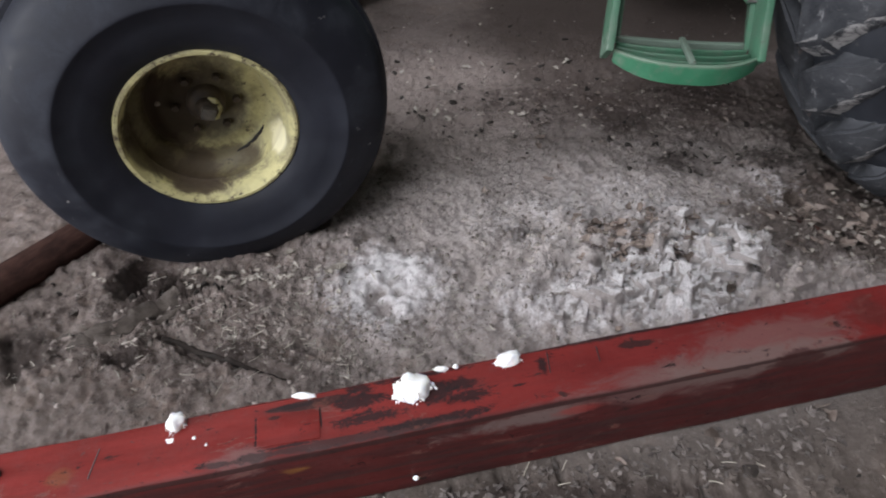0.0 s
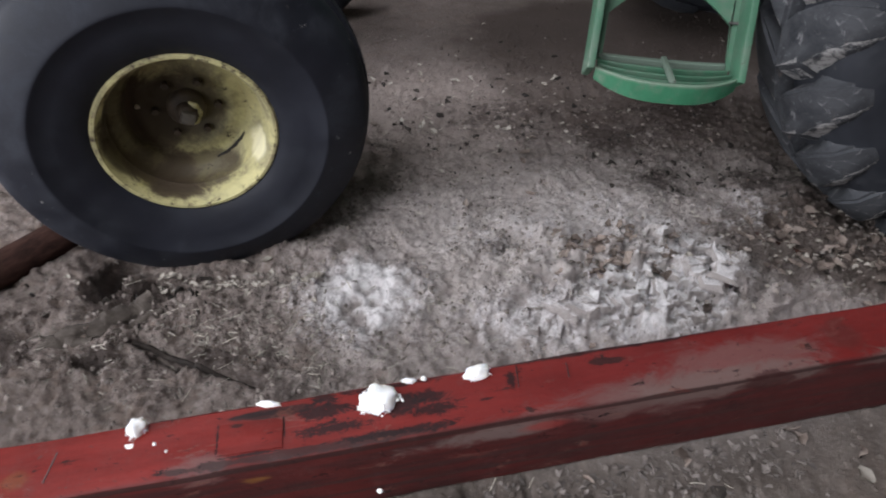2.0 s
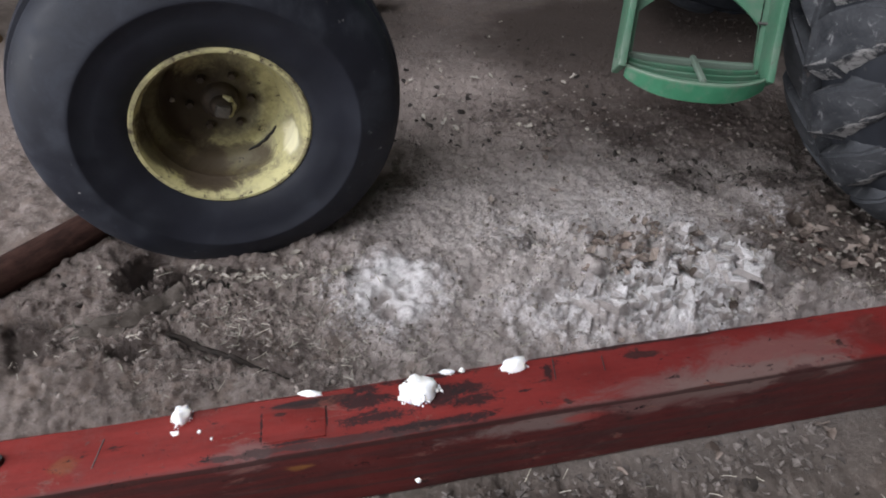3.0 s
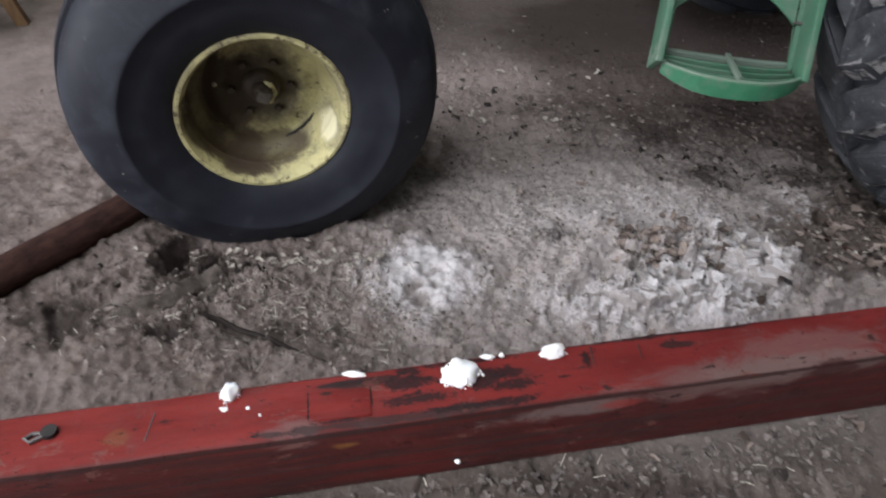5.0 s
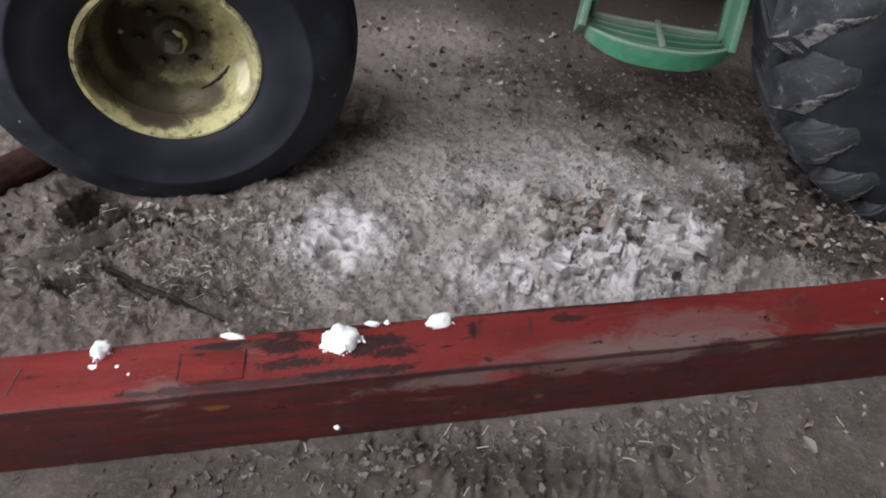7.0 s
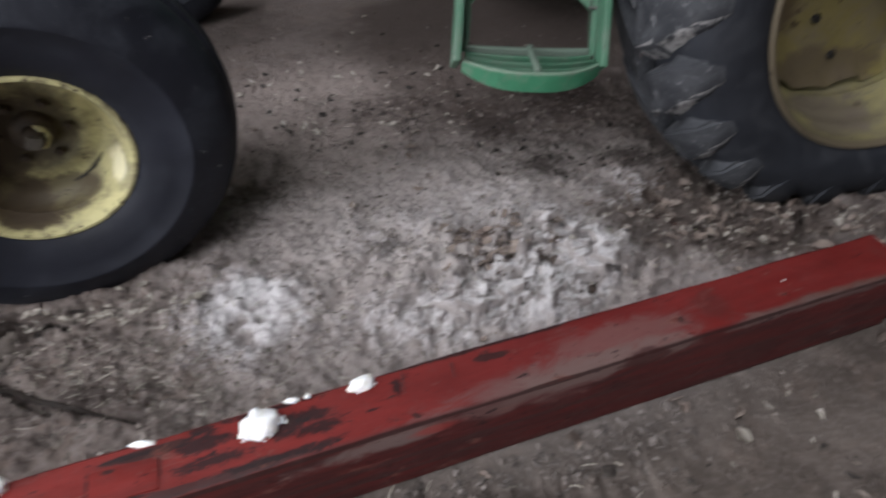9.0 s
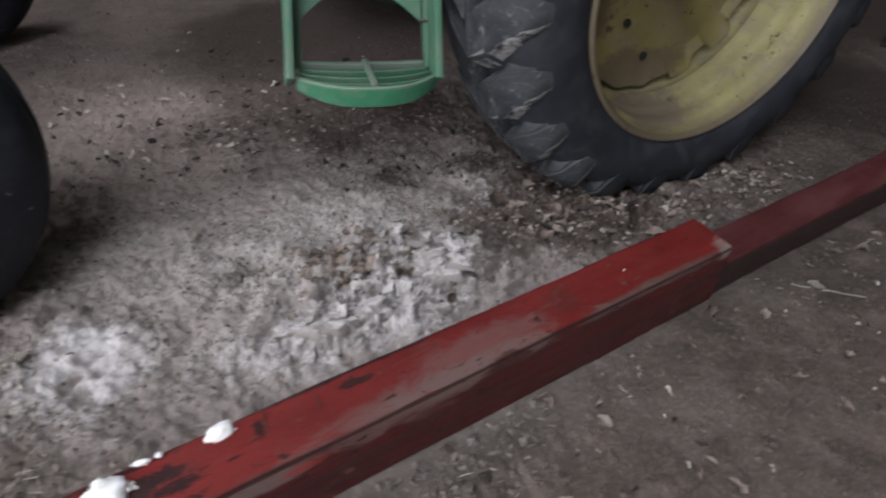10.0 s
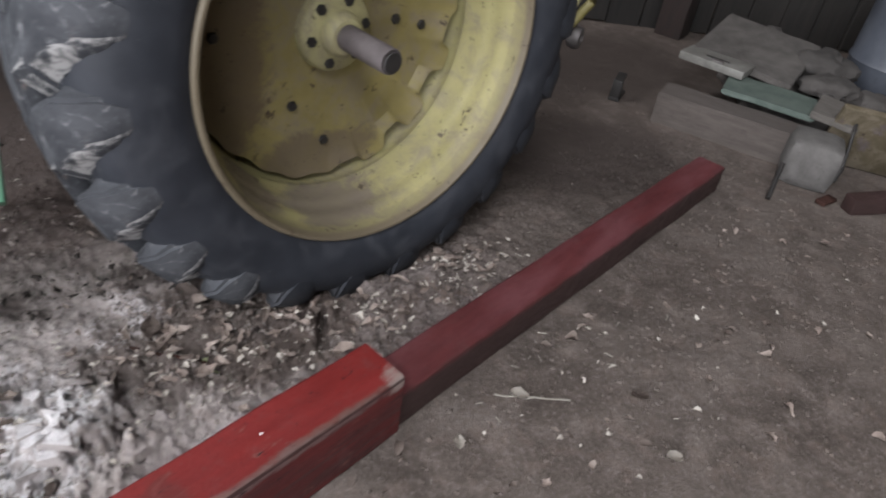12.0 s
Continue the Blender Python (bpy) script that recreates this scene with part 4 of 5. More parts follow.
def front_wheel(m, name_label):
    rim = part("front_wheel", lathe([(0.178, 0.010), (0.183, -0.002), (0.186, -0.008), (0.192, -0.008), (0.197, -0.003), (0.192, 0.010), (0.194, 0.018), (0.192, 0.215), (0.200, 0.232), (0.188, 0.232), (0.180, 0.21),
                                     (0.160, 0.17), (0.120, 0.160), (0.02, 0.160), (0.02, 0.140), (0.085, 0.138), (0.095, 0.130), (0.118, 0.128), (0.126, 0.131), (0.136, 0.128), (0.141, 0.112), (0.150, 0.100),
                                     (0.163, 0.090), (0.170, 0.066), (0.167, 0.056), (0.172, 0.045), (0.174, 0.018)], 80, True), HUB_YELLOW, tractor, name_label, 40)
    rim.matrix_local = m
    half = [(0.186, 0.010), (0.198, -0.006), (0.225, -0.020), (0.262, -0.031), (0.298, -0.036), (0.302, -0.0398), (0.306, -0.0400), (0.312, -0.0378), (0.340, -0.028), (0.370, -0.013), (0.394, 0.003), (0.402, 0.012), (0.413, 0.030), (0.420, 0.050), (0.420, 0.060),
            (0.408, 0.063), (0.408, 0.078), (0.428, 0.081), (0.432, 0.104), (0.418, 0.107), (0.418, 0.119)]
    prof = half + [(r, 0.240 - y) for r, y in reversed(half)]
    part("tyre", lathe(prof, 96, True), FRONT_RUBBER, rim, "worn black ribbed front tyre", 45)
    part("hub_cap", lathe([(0.0, 0.082), (0.018, 0.082), (0.024, 0.088), (0.026, 0.110), (0.038, 0.116), (0.044, 0.124), (0.046, 0.142), (0.0, 0.142)], 24), NUT, rim, "greasy grey hub cap", 40)
    part("cap_block", box((0.032, 0.016, 0.028), pose(0.002, 0.076, 0.002, 0, 24, 6), 0.004), GREASY, rim, "grey chipped block on the hub cap", 35)
    arc = [(0.140 * math.cos(radians(a)), 0.112 - 0.002 * math.sin(a), 0.140 * math.sin(radians(a))) for a in range(-74, -30, 4)]
    part("seam", tube(arc, 0.0035, 8, [0.5, 0.8, 1.0, 1.3, 0.9, 1.2, 1.4, 1.0, 1.2, 0.9, 0.6]), BLACK, rim, "dark cracked seam in the wheel dish", 50)
    flake = [(0.029 * math.cos(radians(a)), 0.100 + 0.003 * math.sin(a), 0.029 * math.sin(radians(a))) for a in range(-70, 71, 14)]
    part("paint_flake", tube(flake, 0.006, 8, [0.5, 1.2, 0.8, 0.5, 0.9, 1.1, 0.6, 0.9, 1.3, 0.8, 0.5]), HUB_FLAKE, rim, "yellow paint left on the greasy hub", 50)
    chip = lump((0.006, 0.006, 0.003), 4, 0.3, 2)
    bmesh.ops.rotate(chip, verts=chip.verts, matrix=Euler((radians(90), 0, 0)).to_matrix())
    part("paint_chip", chip, PALE_LEAF, rim, "small pale chip on the wheel disc", 60).matrix_local = pose(-0.105, 0.127, 0.022)
    nut = lathe([(0.0, 0.0), (0.008, 0.0), (0.010, 0.004), (0.010, 0.012), (0.0, 0.012)], 6)
    first = part("nut", nut, NUT, rim, "greasy rusty wheel nut", 30)
    spots = [pose(0.070 * math.cos(radians(a)), 0.122, 0.070 * math.sin(radians(a))) for a in range(58, 418, 60)]
    first.matrix_local = spots[0]
    for q in spots[1:]:
        again(first, q)
    return rim


rear_wheel(TR @ pose(1.487, 1.392, 0.622, -1.0, 0, 7.5))
rear_wheel(TR @ pose(1.487 - 1.98 * math.sin(radians(7.5)), 1.392 + 1.98 * math.cos(radians(7.5)), 0.622, 0, 0, 187.5))
front_wheel(TR @ pose(-0.513, 1.262, 0.383, 2.3, 0, 19.5), "yellow steel front wheel, rusty round the hub")
front_wheel(TR @ pose(-0.75, 3.06, 0.381, 4.5, 0, 194.8), "yellow steel front wheel on the far side")

body = part("gearbox_body", box((2.1, 0.5, 0.5), Matrix.Translation((0.1, 0.05, 0.92)), 0.04), GREEN, tractor, "green cast gearbox and engine body")
part("rear_axle_housing", tube([(0.97, -0.46, 0.62), (0.97, 0.46, 0.62)], 0.11, 20), GREEN, tractor, smooth=40)
part("front_axle", box((0.12, 1.15, 0.12), Matrix.Translation((-1.15, 0.0, 0.56)), 0.015), GREEN, tractor)
for s in (-1, 1):
    part("axle_knuckle", tube([(-1.15, s * 0.48, 0.56), (-1.15, s * 0.60, 0.40)], 0.05, 14), GREEN, tractor, smooth=40)
part("engine_cradle", box((0.9, 0.34, 0.3), Matrix.Translation((-1.1, 0.02, 0.78)), 0.03), GREEN, tractor)


def bowed_bar(x0, x1, y, bow, thick, z0, z1):
    """A flat bar along x that bows outwards; z1 may be a function of x."""
    bm = bmesh.new()
    rows = []
    mid, half = (x0 + x1) / 2, (x1 - x0) / 2
    for i in range(21):
        x = x0 + (x1 - x0) * i / 20
        f = (x - mid) / half
        yy = y - bow * (1 - abs(f) ** 2.6)
        low = z1 + (z0 - z1) * 0.35 * abs(f) ** 3
        rows.append([bm.verts.new((x, yy + dy, dz)) for dy, dz in ((-thick / 2, z0), (thick / 2, z0), (thick / 2, low), (-thick / 2, low))])
    for a, b in zip(rows, rows[1:]):
        for i in range(4):
            bm.faces.new((a[i], a[(i + 1) % 4], b[(i + 1) % 4], b[i]))
    bm.faces.new(rows[0]), bm.faces.new(rows[-1])
    bmesh.ops.recalc_face_normals(bm, faces=bm.faces)
    bmesh.ops.bevel(bm, geom=[e for e in bm.edges if e.calc_face_angle(0) > 1.0], offset=0.0015, segments=1, affect="EDGES")
    return bm


def make_step():
    """A cab step on two side rails that lean in under the cab: a sloping back plate with an angular opening, a barred tread with a curved lip, and a second tread above."""
    slope = Matrix.Translation((0, 0.082, 0)) @ Euler((radians(-37), 0, 0)).to_matrix().to_4x4()
    step = part("step", box((0.37, 0.05, 0.03), slope @ Matrix.Translation((0.03, -0.03, 0.545)), 0.006), GREEN, tractor, "green steel cab step, dusty and scratched")
    step.matrix_local = TR @ pose(0.560, 1.425, 0.455, 0, 4.0, -3.0)
    for x, wide_by, deep in ((-0.1775, 0.017, 0.086), (0.166, 0.017, 0.070)):
        m = slope @ pose(x, -deep / 2, -0.052, 0, 3, 0)
        part("side_rail", box((wide_by, deep, 0.60), m @ Matrix.Translation((0, 0, 0.30)), 0.004), RAIL_GREEN, step, smooth=35)
    part("rail_clip", box((0.024, 0.008, 0.006), slope @ Matrix.Translation((0.156, -0.006, 0.098)), 0.002), STEEL, step, "bare metal clip on the rail")
    # back plate: two legs, straight shoulders and a low rounded crown
    bm = bmesh.new()
    w, n = 0.146, 24
    arch = []
    for i in range(n + 1):
        u = 2 * i / n - 1
        arch.append((w * u + 0.004, 0.172 - 0.078 * max(0.0, (abs(u) - 0.12) / 0.88) ** 1.7))
    arch = [(-0.172, -0.012), (-w + 0.004, -0.012)] + arch + [(w + 0.004, -0.012), (0.168, -0.012)]
    sheets = []
    for y in (0.0, 0.006):
        lower = [bm.verts.new((x, y, z)) for x, z in arch]
        upper = [bm.verts.new((x + 0.026, y, 0.53)) for x, z in arch]
        sheets.append(lower)
        for i in range(len(arch) - 1):
            if abs(arch[i][0] - arch[i + 1][0]) > 1e-6:
                bm.faces.new((lower[i], lower[i + 1], upper[i + 1], upper[i]))
    for i in range(len(arch) - 1):
        bm.faces.new((sheets[0][i], sheets[0][i + 1], sheets[1][i + 1], sheets[1][i]))
    bmesh.ops.recalc_face_normals(bm, faces=bm.faces)
    bm.transform(slope)
    part("back_plate", bm, GREEN, step, smooth=35)
    part("back_bar", bowed_bar(-0.150, 0.150, 0.086, 0.008, 0.014, 0.002, -0.020), WORN_GREEN, step, "pale worn back bar", 35)
    for y, half, bow in ((0.062, 0.152, 0.018), (0.040, 0.154, 0.030), (0.020, 0.156, 0.042)):
        part("tread_bar", bowed_bar(-half, half, y, bow, 0.007, -0.003, -0.026), GREEN, step, smooth=35)
    part("lip", bowed_bar(-0.163, 0.160, 0.010, 0.060, 0.010, 0.003, -0.044), CLEAN_GREEN, step, "bright green curved front lip", 35)
    part("tread_rib", box((0.013, 0.130, 0.012), Matrix.Translation((0.004, 0.022, 0.003)), 0.003), WORN_GREEN, step, "pale worn middle rib", 35)
    # the next tread up
    up, back = 0.246, 0.186
    part("upper_lip", bowed_bar(-0.150, 0.168, 0.010 + back, 0.060, 0.010, 0.003 + up, -0.040 + up), CLEAN_GREEN, step, "bright green lip of the upper tread", 35)
    for y, bow in ((0.086, 0.008), (0.052, 0.024), (0.024, 0.042)):
        part("upper_tread_bar", bowed_bar(-0.145, 0.164, y + back, bow, 0.008, up, up - 0.022), GREEN, step, smooth=35)
    return step


make_step()

# ---- red beam ----
beam = tagged(new("steel_beam"), "long telescoping red steel beam, scraped and greasy, lying on the earth", "beam")
beam.matrix_world = pose(0.13, 0.727, 0, 0, 0, 13.3)


def rect_tube(x0, x1, y0, y1, z0, z1, t, bevel):
    """A hollow rectangular tube along x, with slightly dented edges."""
    bm = bmesh.new()
    n = max(2, int((x1 - x0) / 0.06))
    rings = []
    for i in range(n + 1):
        x = x0 + (x1 - x0) * i / n
        ring = []
        for y, z in ((y0 + bevel, z0), (y1 - bevel, z0), (y1, z0 + bevel), (y1, z1 - bevel), (y1 - bevel, z1), (y0 + bevel * 1.3, z1), (y0 + bevel * 0.4, z1 - bevel * 0.4), (y0, z1 - bevel * 1.3), (y0, z0 + bevel)):
            k = 0.0022 * noise.noise(Vector((x * 6, y * 40, z * 40)))
            ring.append(bm.verts.new((x, y + k, z + k)))
        rings.append(ring)
    m = len(rings[0])
    for a, b in zip(rings, rings[1:]):
        for i in range(m):
            bm.faces.new((a[i], b[i], b[(i + 1) % m], a[(i + 1) % m]))
    cy, cz = (y0 + y1) / 2, (z0 + z1) / 2
    for ring, d in ((rings[0], 1), (rings[-1], -1)):
        inner = [bm.verts.new((v.co.x, cy + (v.co.y - cy) * (1 - 2 * t / (y1 - y0)), cz + (v.co.z - cz) * (1 - 2 * t / (z1 - z0)))) for v in ring]
        deep = [bm.verts.new((v.co.x + d * 0.3, v.co.y, v.co.z)) for v in inner]
        for i in range(m):
            j = (i + 1) % m
            bm.faces.new((ring[i], ring[j], inner[j], inner[i]))
            bm.faces.new((inner[i], inner[j], deep[j], deep[i]))
        bm.faces.new(deep)
    bmesh.ops.recalc_face_normals(bm, faces=bm.faces)
    return bm


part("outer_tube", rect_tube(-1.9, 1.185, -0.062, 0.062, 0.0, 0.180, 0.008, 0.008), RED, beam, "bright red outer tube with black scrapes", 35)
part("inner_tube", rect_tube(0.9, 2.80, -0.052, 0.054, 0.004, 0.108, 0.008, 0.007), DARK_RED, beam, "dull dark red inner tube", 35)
part("patch_plate", box((0.106, 0.060, 0.003), pose(-0.390, -0.006, 0.1812, 0, 0, -2), 0.001), RED, beam, "thin red patch plate welded on top", 35)
for x, y, w in ((0.082, 0.026, 0.05), (0.176, 0.022, 0.035), (-0.708, 0.0, 0.055)):
    part("weld_seam", box((0.002, w, 0.0014), pose(x, y, 0.1808, 0, 0, -10), 0.0008), BLACK if x > 0 else STEEL, beam, "thin weld seam across the top")
part("bolt_head", lathe([(0.0, 0.0), (0.012, 0.0), (0.014, 0.003), (0.014, 0.012), (0.0, 0.012)], 6), BLACK, beam, "black bolt head").matrix_local = pose(-0.30, -0.062, 0.137)
part("pin_head", tube([(-0.868, 0.013, 0.175), (-0.868, 0.013, 0.190)], 0.013, 12), BLACK, beam, "black pin head")
part("pin_ring", tube([(-0.875, 0.008, 0.184), (-0.895, -0.002, 0.184), (-0.905, 0.006, 0.184), (-0.895, 0.014, 0.184), (-0.878, 0.012, 0.184)], 0.004, 8), STEEL, beam, "bare wire ring")


def on_beam(x, y, z=0.180):
    return beam.matrix_world @ Vector((x, y, z))


def snow_clump(x, y, size, seed, label, turn=0):
    """A ragged heap of snow grains frozen together."""
    pick = random.Random(seed)
    bm = bmesh.new()
    grain = max(0.0012, 0.085 * min(size[0], size[1]))
    for k in range(int(150 + 6500 * size[0])):
        a, f = pick.uniform(0, 2 * math.pi), math.sqrt(pick.random())
        reach = 1 + 0.45 * noise.noise(Vector((math.cos(a) * 2.2, math.sin(a) * 2.2, seed * 3.7))) + 0.18 * math.sin(5 * a + seed)
        r = grain * pick.uniform(0.5, 1.35) * (1.25 - 0.5 * f)
        top = size[2] * (1 - f ** 2.2) * (0.8 + 0.5 * noise.noise(Vector((f * math.cos(a) * 3, f * math.sin(a) * 3, seed))))
        c = Vector((size[0] * f * reach * math.cos(a), size[1] * f * reach * math.sin(a), max(0.35 * r, top * pick.uniform(0.55, 1.0))))
        made = bmesh.ops.create_icosphere(bm, subdivisions=2 if r > 0.0022 else 1, radius=r, matrix=Matrix.Translation(c))
        for v in made["verts"]:
            v.co += noise.noise_vector(v.co * 260) * r * 0.4
    core = lump((size[0] * 0.92, size[1] * 0.92, size[2] * 0.88), seed, 0.34, 3, 2.0)
    me = bpy.data.meshes.new("core")
    core.to_mesh(me), core.free()
    bm.from_mesh(me)
    bpy.data.meshes.remove(me)
    ob = tagged(link_mesh("snow_clump", bm, SNOW, 120), label, "snow", "snow clumps on the beam")
    p = on_beam(x, y)
    ob.matrix_world = pose(p.x, p.y, p.z - 0.002, 0, 0, turn)


snow_clump(-0.171, 0.024, (0.036, 0.028, 0.026), 3, "large bright white snow clump on the red beam", 20)
snow_clump(0.012, 0.046, (0.027, 0.015, 0.020), 5, "bright white snow clump on the beam's far edge", 20)
snow_clump(-0.578, 0.046, (0.019, 0.015, 0.026), 8, "small upright white snow clump on the beam's edge", 50)
snow_clump(-0.362, 0.056, (0.022, 0.007, 0.007), 11, "low flat streak of snow along the beam's edge", 0)
snow_clump(-0.112, 0.056, (0.014, 0.006, 0.007), 13, "thin crumbs of snow along the beam's edge", 0)
snow_clump(-0.588, 0.016, (0.013, 0.008, 0.003), 15, "thin melted patch of snow on the beam", 10)
snow_clump(-0.548, 0.012, (0.004, 0.004, 0.004), 17, "tiny crumb of snow on the beam")
snow_clump(-0.527, -0.006, (0.003, 0.004, 0.003), 18, "tiny crumb of snow on the beam")
snow_clump(0.90, 0.005, (0.0028, 0.002, 0.002), 19, "tiny crumb of snow on the beam")
snow_clump(-0.085, 0.056, (0.005, 0.005, 0.006), 23, "tiny crumb of snow on the beam")
crumb = tagged(link_mesh("snow_crumb", lump((0.006, 0.004, 0.005), 21, 0.4, 2), SNOW), "tiny crumb of snow stuck to the beam's side", "snow", "snow clumps on the beam")
crumb.matrix_world = Matrix.Translation(beam.matrix_world @ Vector((-0.19, -0.070, 0.045)))


# ---- things on the ground ----
def ground_at(x, y):
    return float(ground_height(np.array([x]), np.array([y]))[0])


def put_down(ob, x, y, turn=0, sink=0.0):
    ob.matrix_world = pose(x, y, ground_at(x, y) - sink, 0, 0, turn)
    return ob


# old iron pipe behind the front wheel
pipe = tagged(link_mesh("iron_pipe", lathe([(0.034, 0.0), (0.046, 0.0), (0.046, 1.3), (0.034, 1.3), (0.034, 0.9), (0.034, 0.4)], 28, True), RUST, 40), "rusty brown iron pipe lying on the earth", "pipe")
pipe.matrix_world = pose(-0.925, 1.375, 0.042, 0, 0, 146)


def rough_stick(name, a, b, r, seed, material, label, category="stick"):
    pts, tp = [], []
    for i in range(40):
        f = i / 39
        w = Vector((noise.noise(Vector((f * 3, seed, 0))), noise.noise(Vector((f * 3, seed, 5))), 0)) * 0.012
        p = Vector(a).lerp(Vector(b), f) + w
        pts.append((p.x, p.y, 0.3 * ground_at(p.x, p.y) + r * 0.3 + (b[2] - a[2]) * f + a[2]))
        tp.append(0.85 + 0.3 * noise.noise(Vector((f * 6, seed, 9))))
    bm = tube(pts, r, 14, tp)
    for v in bm.verts:
        v.co += noise.noise_vector(v.co * 38 + Vector((seed, 0, 0))) * r * 0.30 + noise.noise_vector(v.co * 110) * r * 0.12
    return tagged(link_mesh(name, bm, material, 50), label, category)


rough_stick("branch", (-0.85, 0.955, -0.026), (-0.645, 1.13, -0.010), 0.036, 4, BARK, "broken weathered branch half sunk in the earth")
rough_stick("branch", (-0.90, 0.995, -0.008), (-0.74, 0.985, -0.004), 0.016, 13, BARK, "rotten piece of bark sunk in the earth")
rough_stick("branch", (-0.76, 0.965, -0.006), (-0.62, 1.09, -0.004), 0.013, 6, BARK, "thin weathered branch half sunk in the earth")
# two thin dark rods that follow furrow lines in the ground
rough_stick("root", (-0.66, 1.003, -0.004), (-0.34, 0.872, -0.004), 0.0075, 31, DARK_STRIP, "thin dark strip half sunk along a furrow", "root")
rough_stick("root", (-0.755, 1.005, -0.002), (-0.655, 1.105, 0.002), 0.009, 33, DARK_STRIP, "short dark strip along the furrow beside the branch", "root")
rough_stick("twig", (0.86, 1.43, 0), (1.02, 1.30, 0.004), 0.007, 8, RUST, "thin dark twig on the earth", "twig")
rough_stick("twig", (1.55, 0.93, 0), (1.70, 0.83, 0.002), 0.0025, 10, STRAW, "pale curved straw stalk", "twig")

# ---- corner beyond the rear wheel ----
def board(name, size, m, material, label, category="board", seed=1):
    """A board with uneven, worn edges."""
    bm = bmesh.new()
    box_into(bm, size)
    bmesh.ops.subdivide_edges(bm, edges=[e for e in bm.edges if abs(e.verts[0].co.x - e.verts[1].co.x) > 0.01], cuts=12)
    for v in bm.verts:
        k = noise.noise_vector(Vector((v.co.x * 9, v.co.y * 14 + seed, v.co.z * 14)))
        v.co += Vector((k.x, k.y, k.z * 0.5)) * 0.007
    bmesh.ops.bevel(bm, geom=[e for e in bm.edges if e.calc_face_angle(0) > 0.8], offset=0.006, segments=2, affect="EDGES")
    ob = tagged(link_mesh(name, bm, material, 40), label, category)
    ob.matrix_world = m
    return ob


def corner(x, y, z, turn=0, rx=0, ry=0):
    return pose(x, y, z, rx, ry, turn)


board("timber", (0.72, 0.16, 0.14), corner(3.325, 1.565, 0.064, -65), DUSTY_WOOD, "heavy weathered grey timber on the earth", "timber", 3)
# separate rounded block that serves as the end of the timber log
block = tagged(link_mesh("log_end", box((0.20, 0.22, 0.19), Matrix(), 0.05), PALE_BLOCK, 60), "pale grey rounded block, the end of the timber log", "stone")
block.matrix_world = corner(3.335, 1.255, 0.085, -60)
board("green_panel", (0.38, 0.25, 0.022), corner(3.50, 1.595, 0.172, -62, 0, 2), GREEN_BOARD, "faded green painted board on the timber", "board", 7)
board("plank", (0.18, 0.22, 0.03), corner(3.575, 1.335, 0.198, -70, 3, 4), GREY_WOOD, "short grey plank end lying over the green board", "plank", 11)
board("grey_sheet", (0.46, 0.50, 0.03), corner(3.80, 1.90, 0.235, -70, 8, 4), SHEET, "dusty grey sheet leaning on the stones", "sheet", 8)
metal_box = tagged(link_mesh("metal_box", box((0.30, 0.15, 0.036), Matrix(), 0.006), TIN, 40), "dented pale metal box with a slot on the timber", "box")
metal_box.matrix_world = corner(3.49, 1.89, 0.212, -74)
part("slot", box((0.11, 0.014, 0.004), Matrix.Translation((0.01, -0.02, 0.0190)), 0.001), BLACK, metal_box, "dark slot in the lid")
part("hasp", box((0.05, 0.03, 0.008), Matrix.Translation((0.02, -0.055, 0.0215)), 0.003), STEEL, metal_box, "bent metal hasp")
for k, (x, y, z, sx, sy, sz) in enumerate(((4.02, 1.95, 0.16, 0.17, 0.14, 0.10), (3.86, 1.52, 0.165, 0.15, 0.12, 0.08), (4.06, 1.70, 0.16, 0.17, 0.16, 0.13), (3.96, 1.40, 0.12, 0.14, 0.13, 0.10), (4.15, 2.1, 0.05, 0.2, 0.18, 0.2), (3.95, 1.35, 0.0, 0.16, 0.15, 0.16), (3.82, 1.25, 0.0, 0.16, 0.14, 0.20), (3.95, 1.75, 0.0, 0.25, 0.3, 0.16))):
    st = tagged(link_mesh("stone", lump((sx, sy, sz * 0.72), 30 + k, 0.32, 4, 1.3), STONE, 60), "rough grey field stone on the heap", "stone", "stones on the heap")
    st.matrix_world = pose(x, y, z, 0, 0, 40 * k)
cable = tagged(link_mesh("cable", tube([(3.70, 1.40, 0.215), (3.60, 1.285, 0.222), (3.50, 1.225, 0.212), (3.465, 1.195, 0.13), (3.45, 1.175, 0.05), (3.41, 1.165, 0.012)], 0.007, 10), BLACK, 50), "black cable draped over the heap", "cable")
rod = tagged(link_mesh("iron_rod", tube([(3.14, 1.26, 0.10), (3.02, 1.20, 0.012)], 0.009, 8), BLACK, 50), "thin black iron rod leaning on the timber", "rod")
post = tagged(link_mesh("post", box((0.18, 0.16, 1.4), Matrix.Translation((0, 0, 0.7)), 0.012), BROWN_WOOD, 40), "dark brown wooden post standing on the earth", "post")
post.matrix_world = pose(4.20, 2.68, -0.01, 0, 0, 20)
drum = tagged(new("plastic_drum"), "pale blue-grey plastic drum standing on the earth", "drum")
stand_up = Euler((radians(90), 0, 0)).to_matrix()
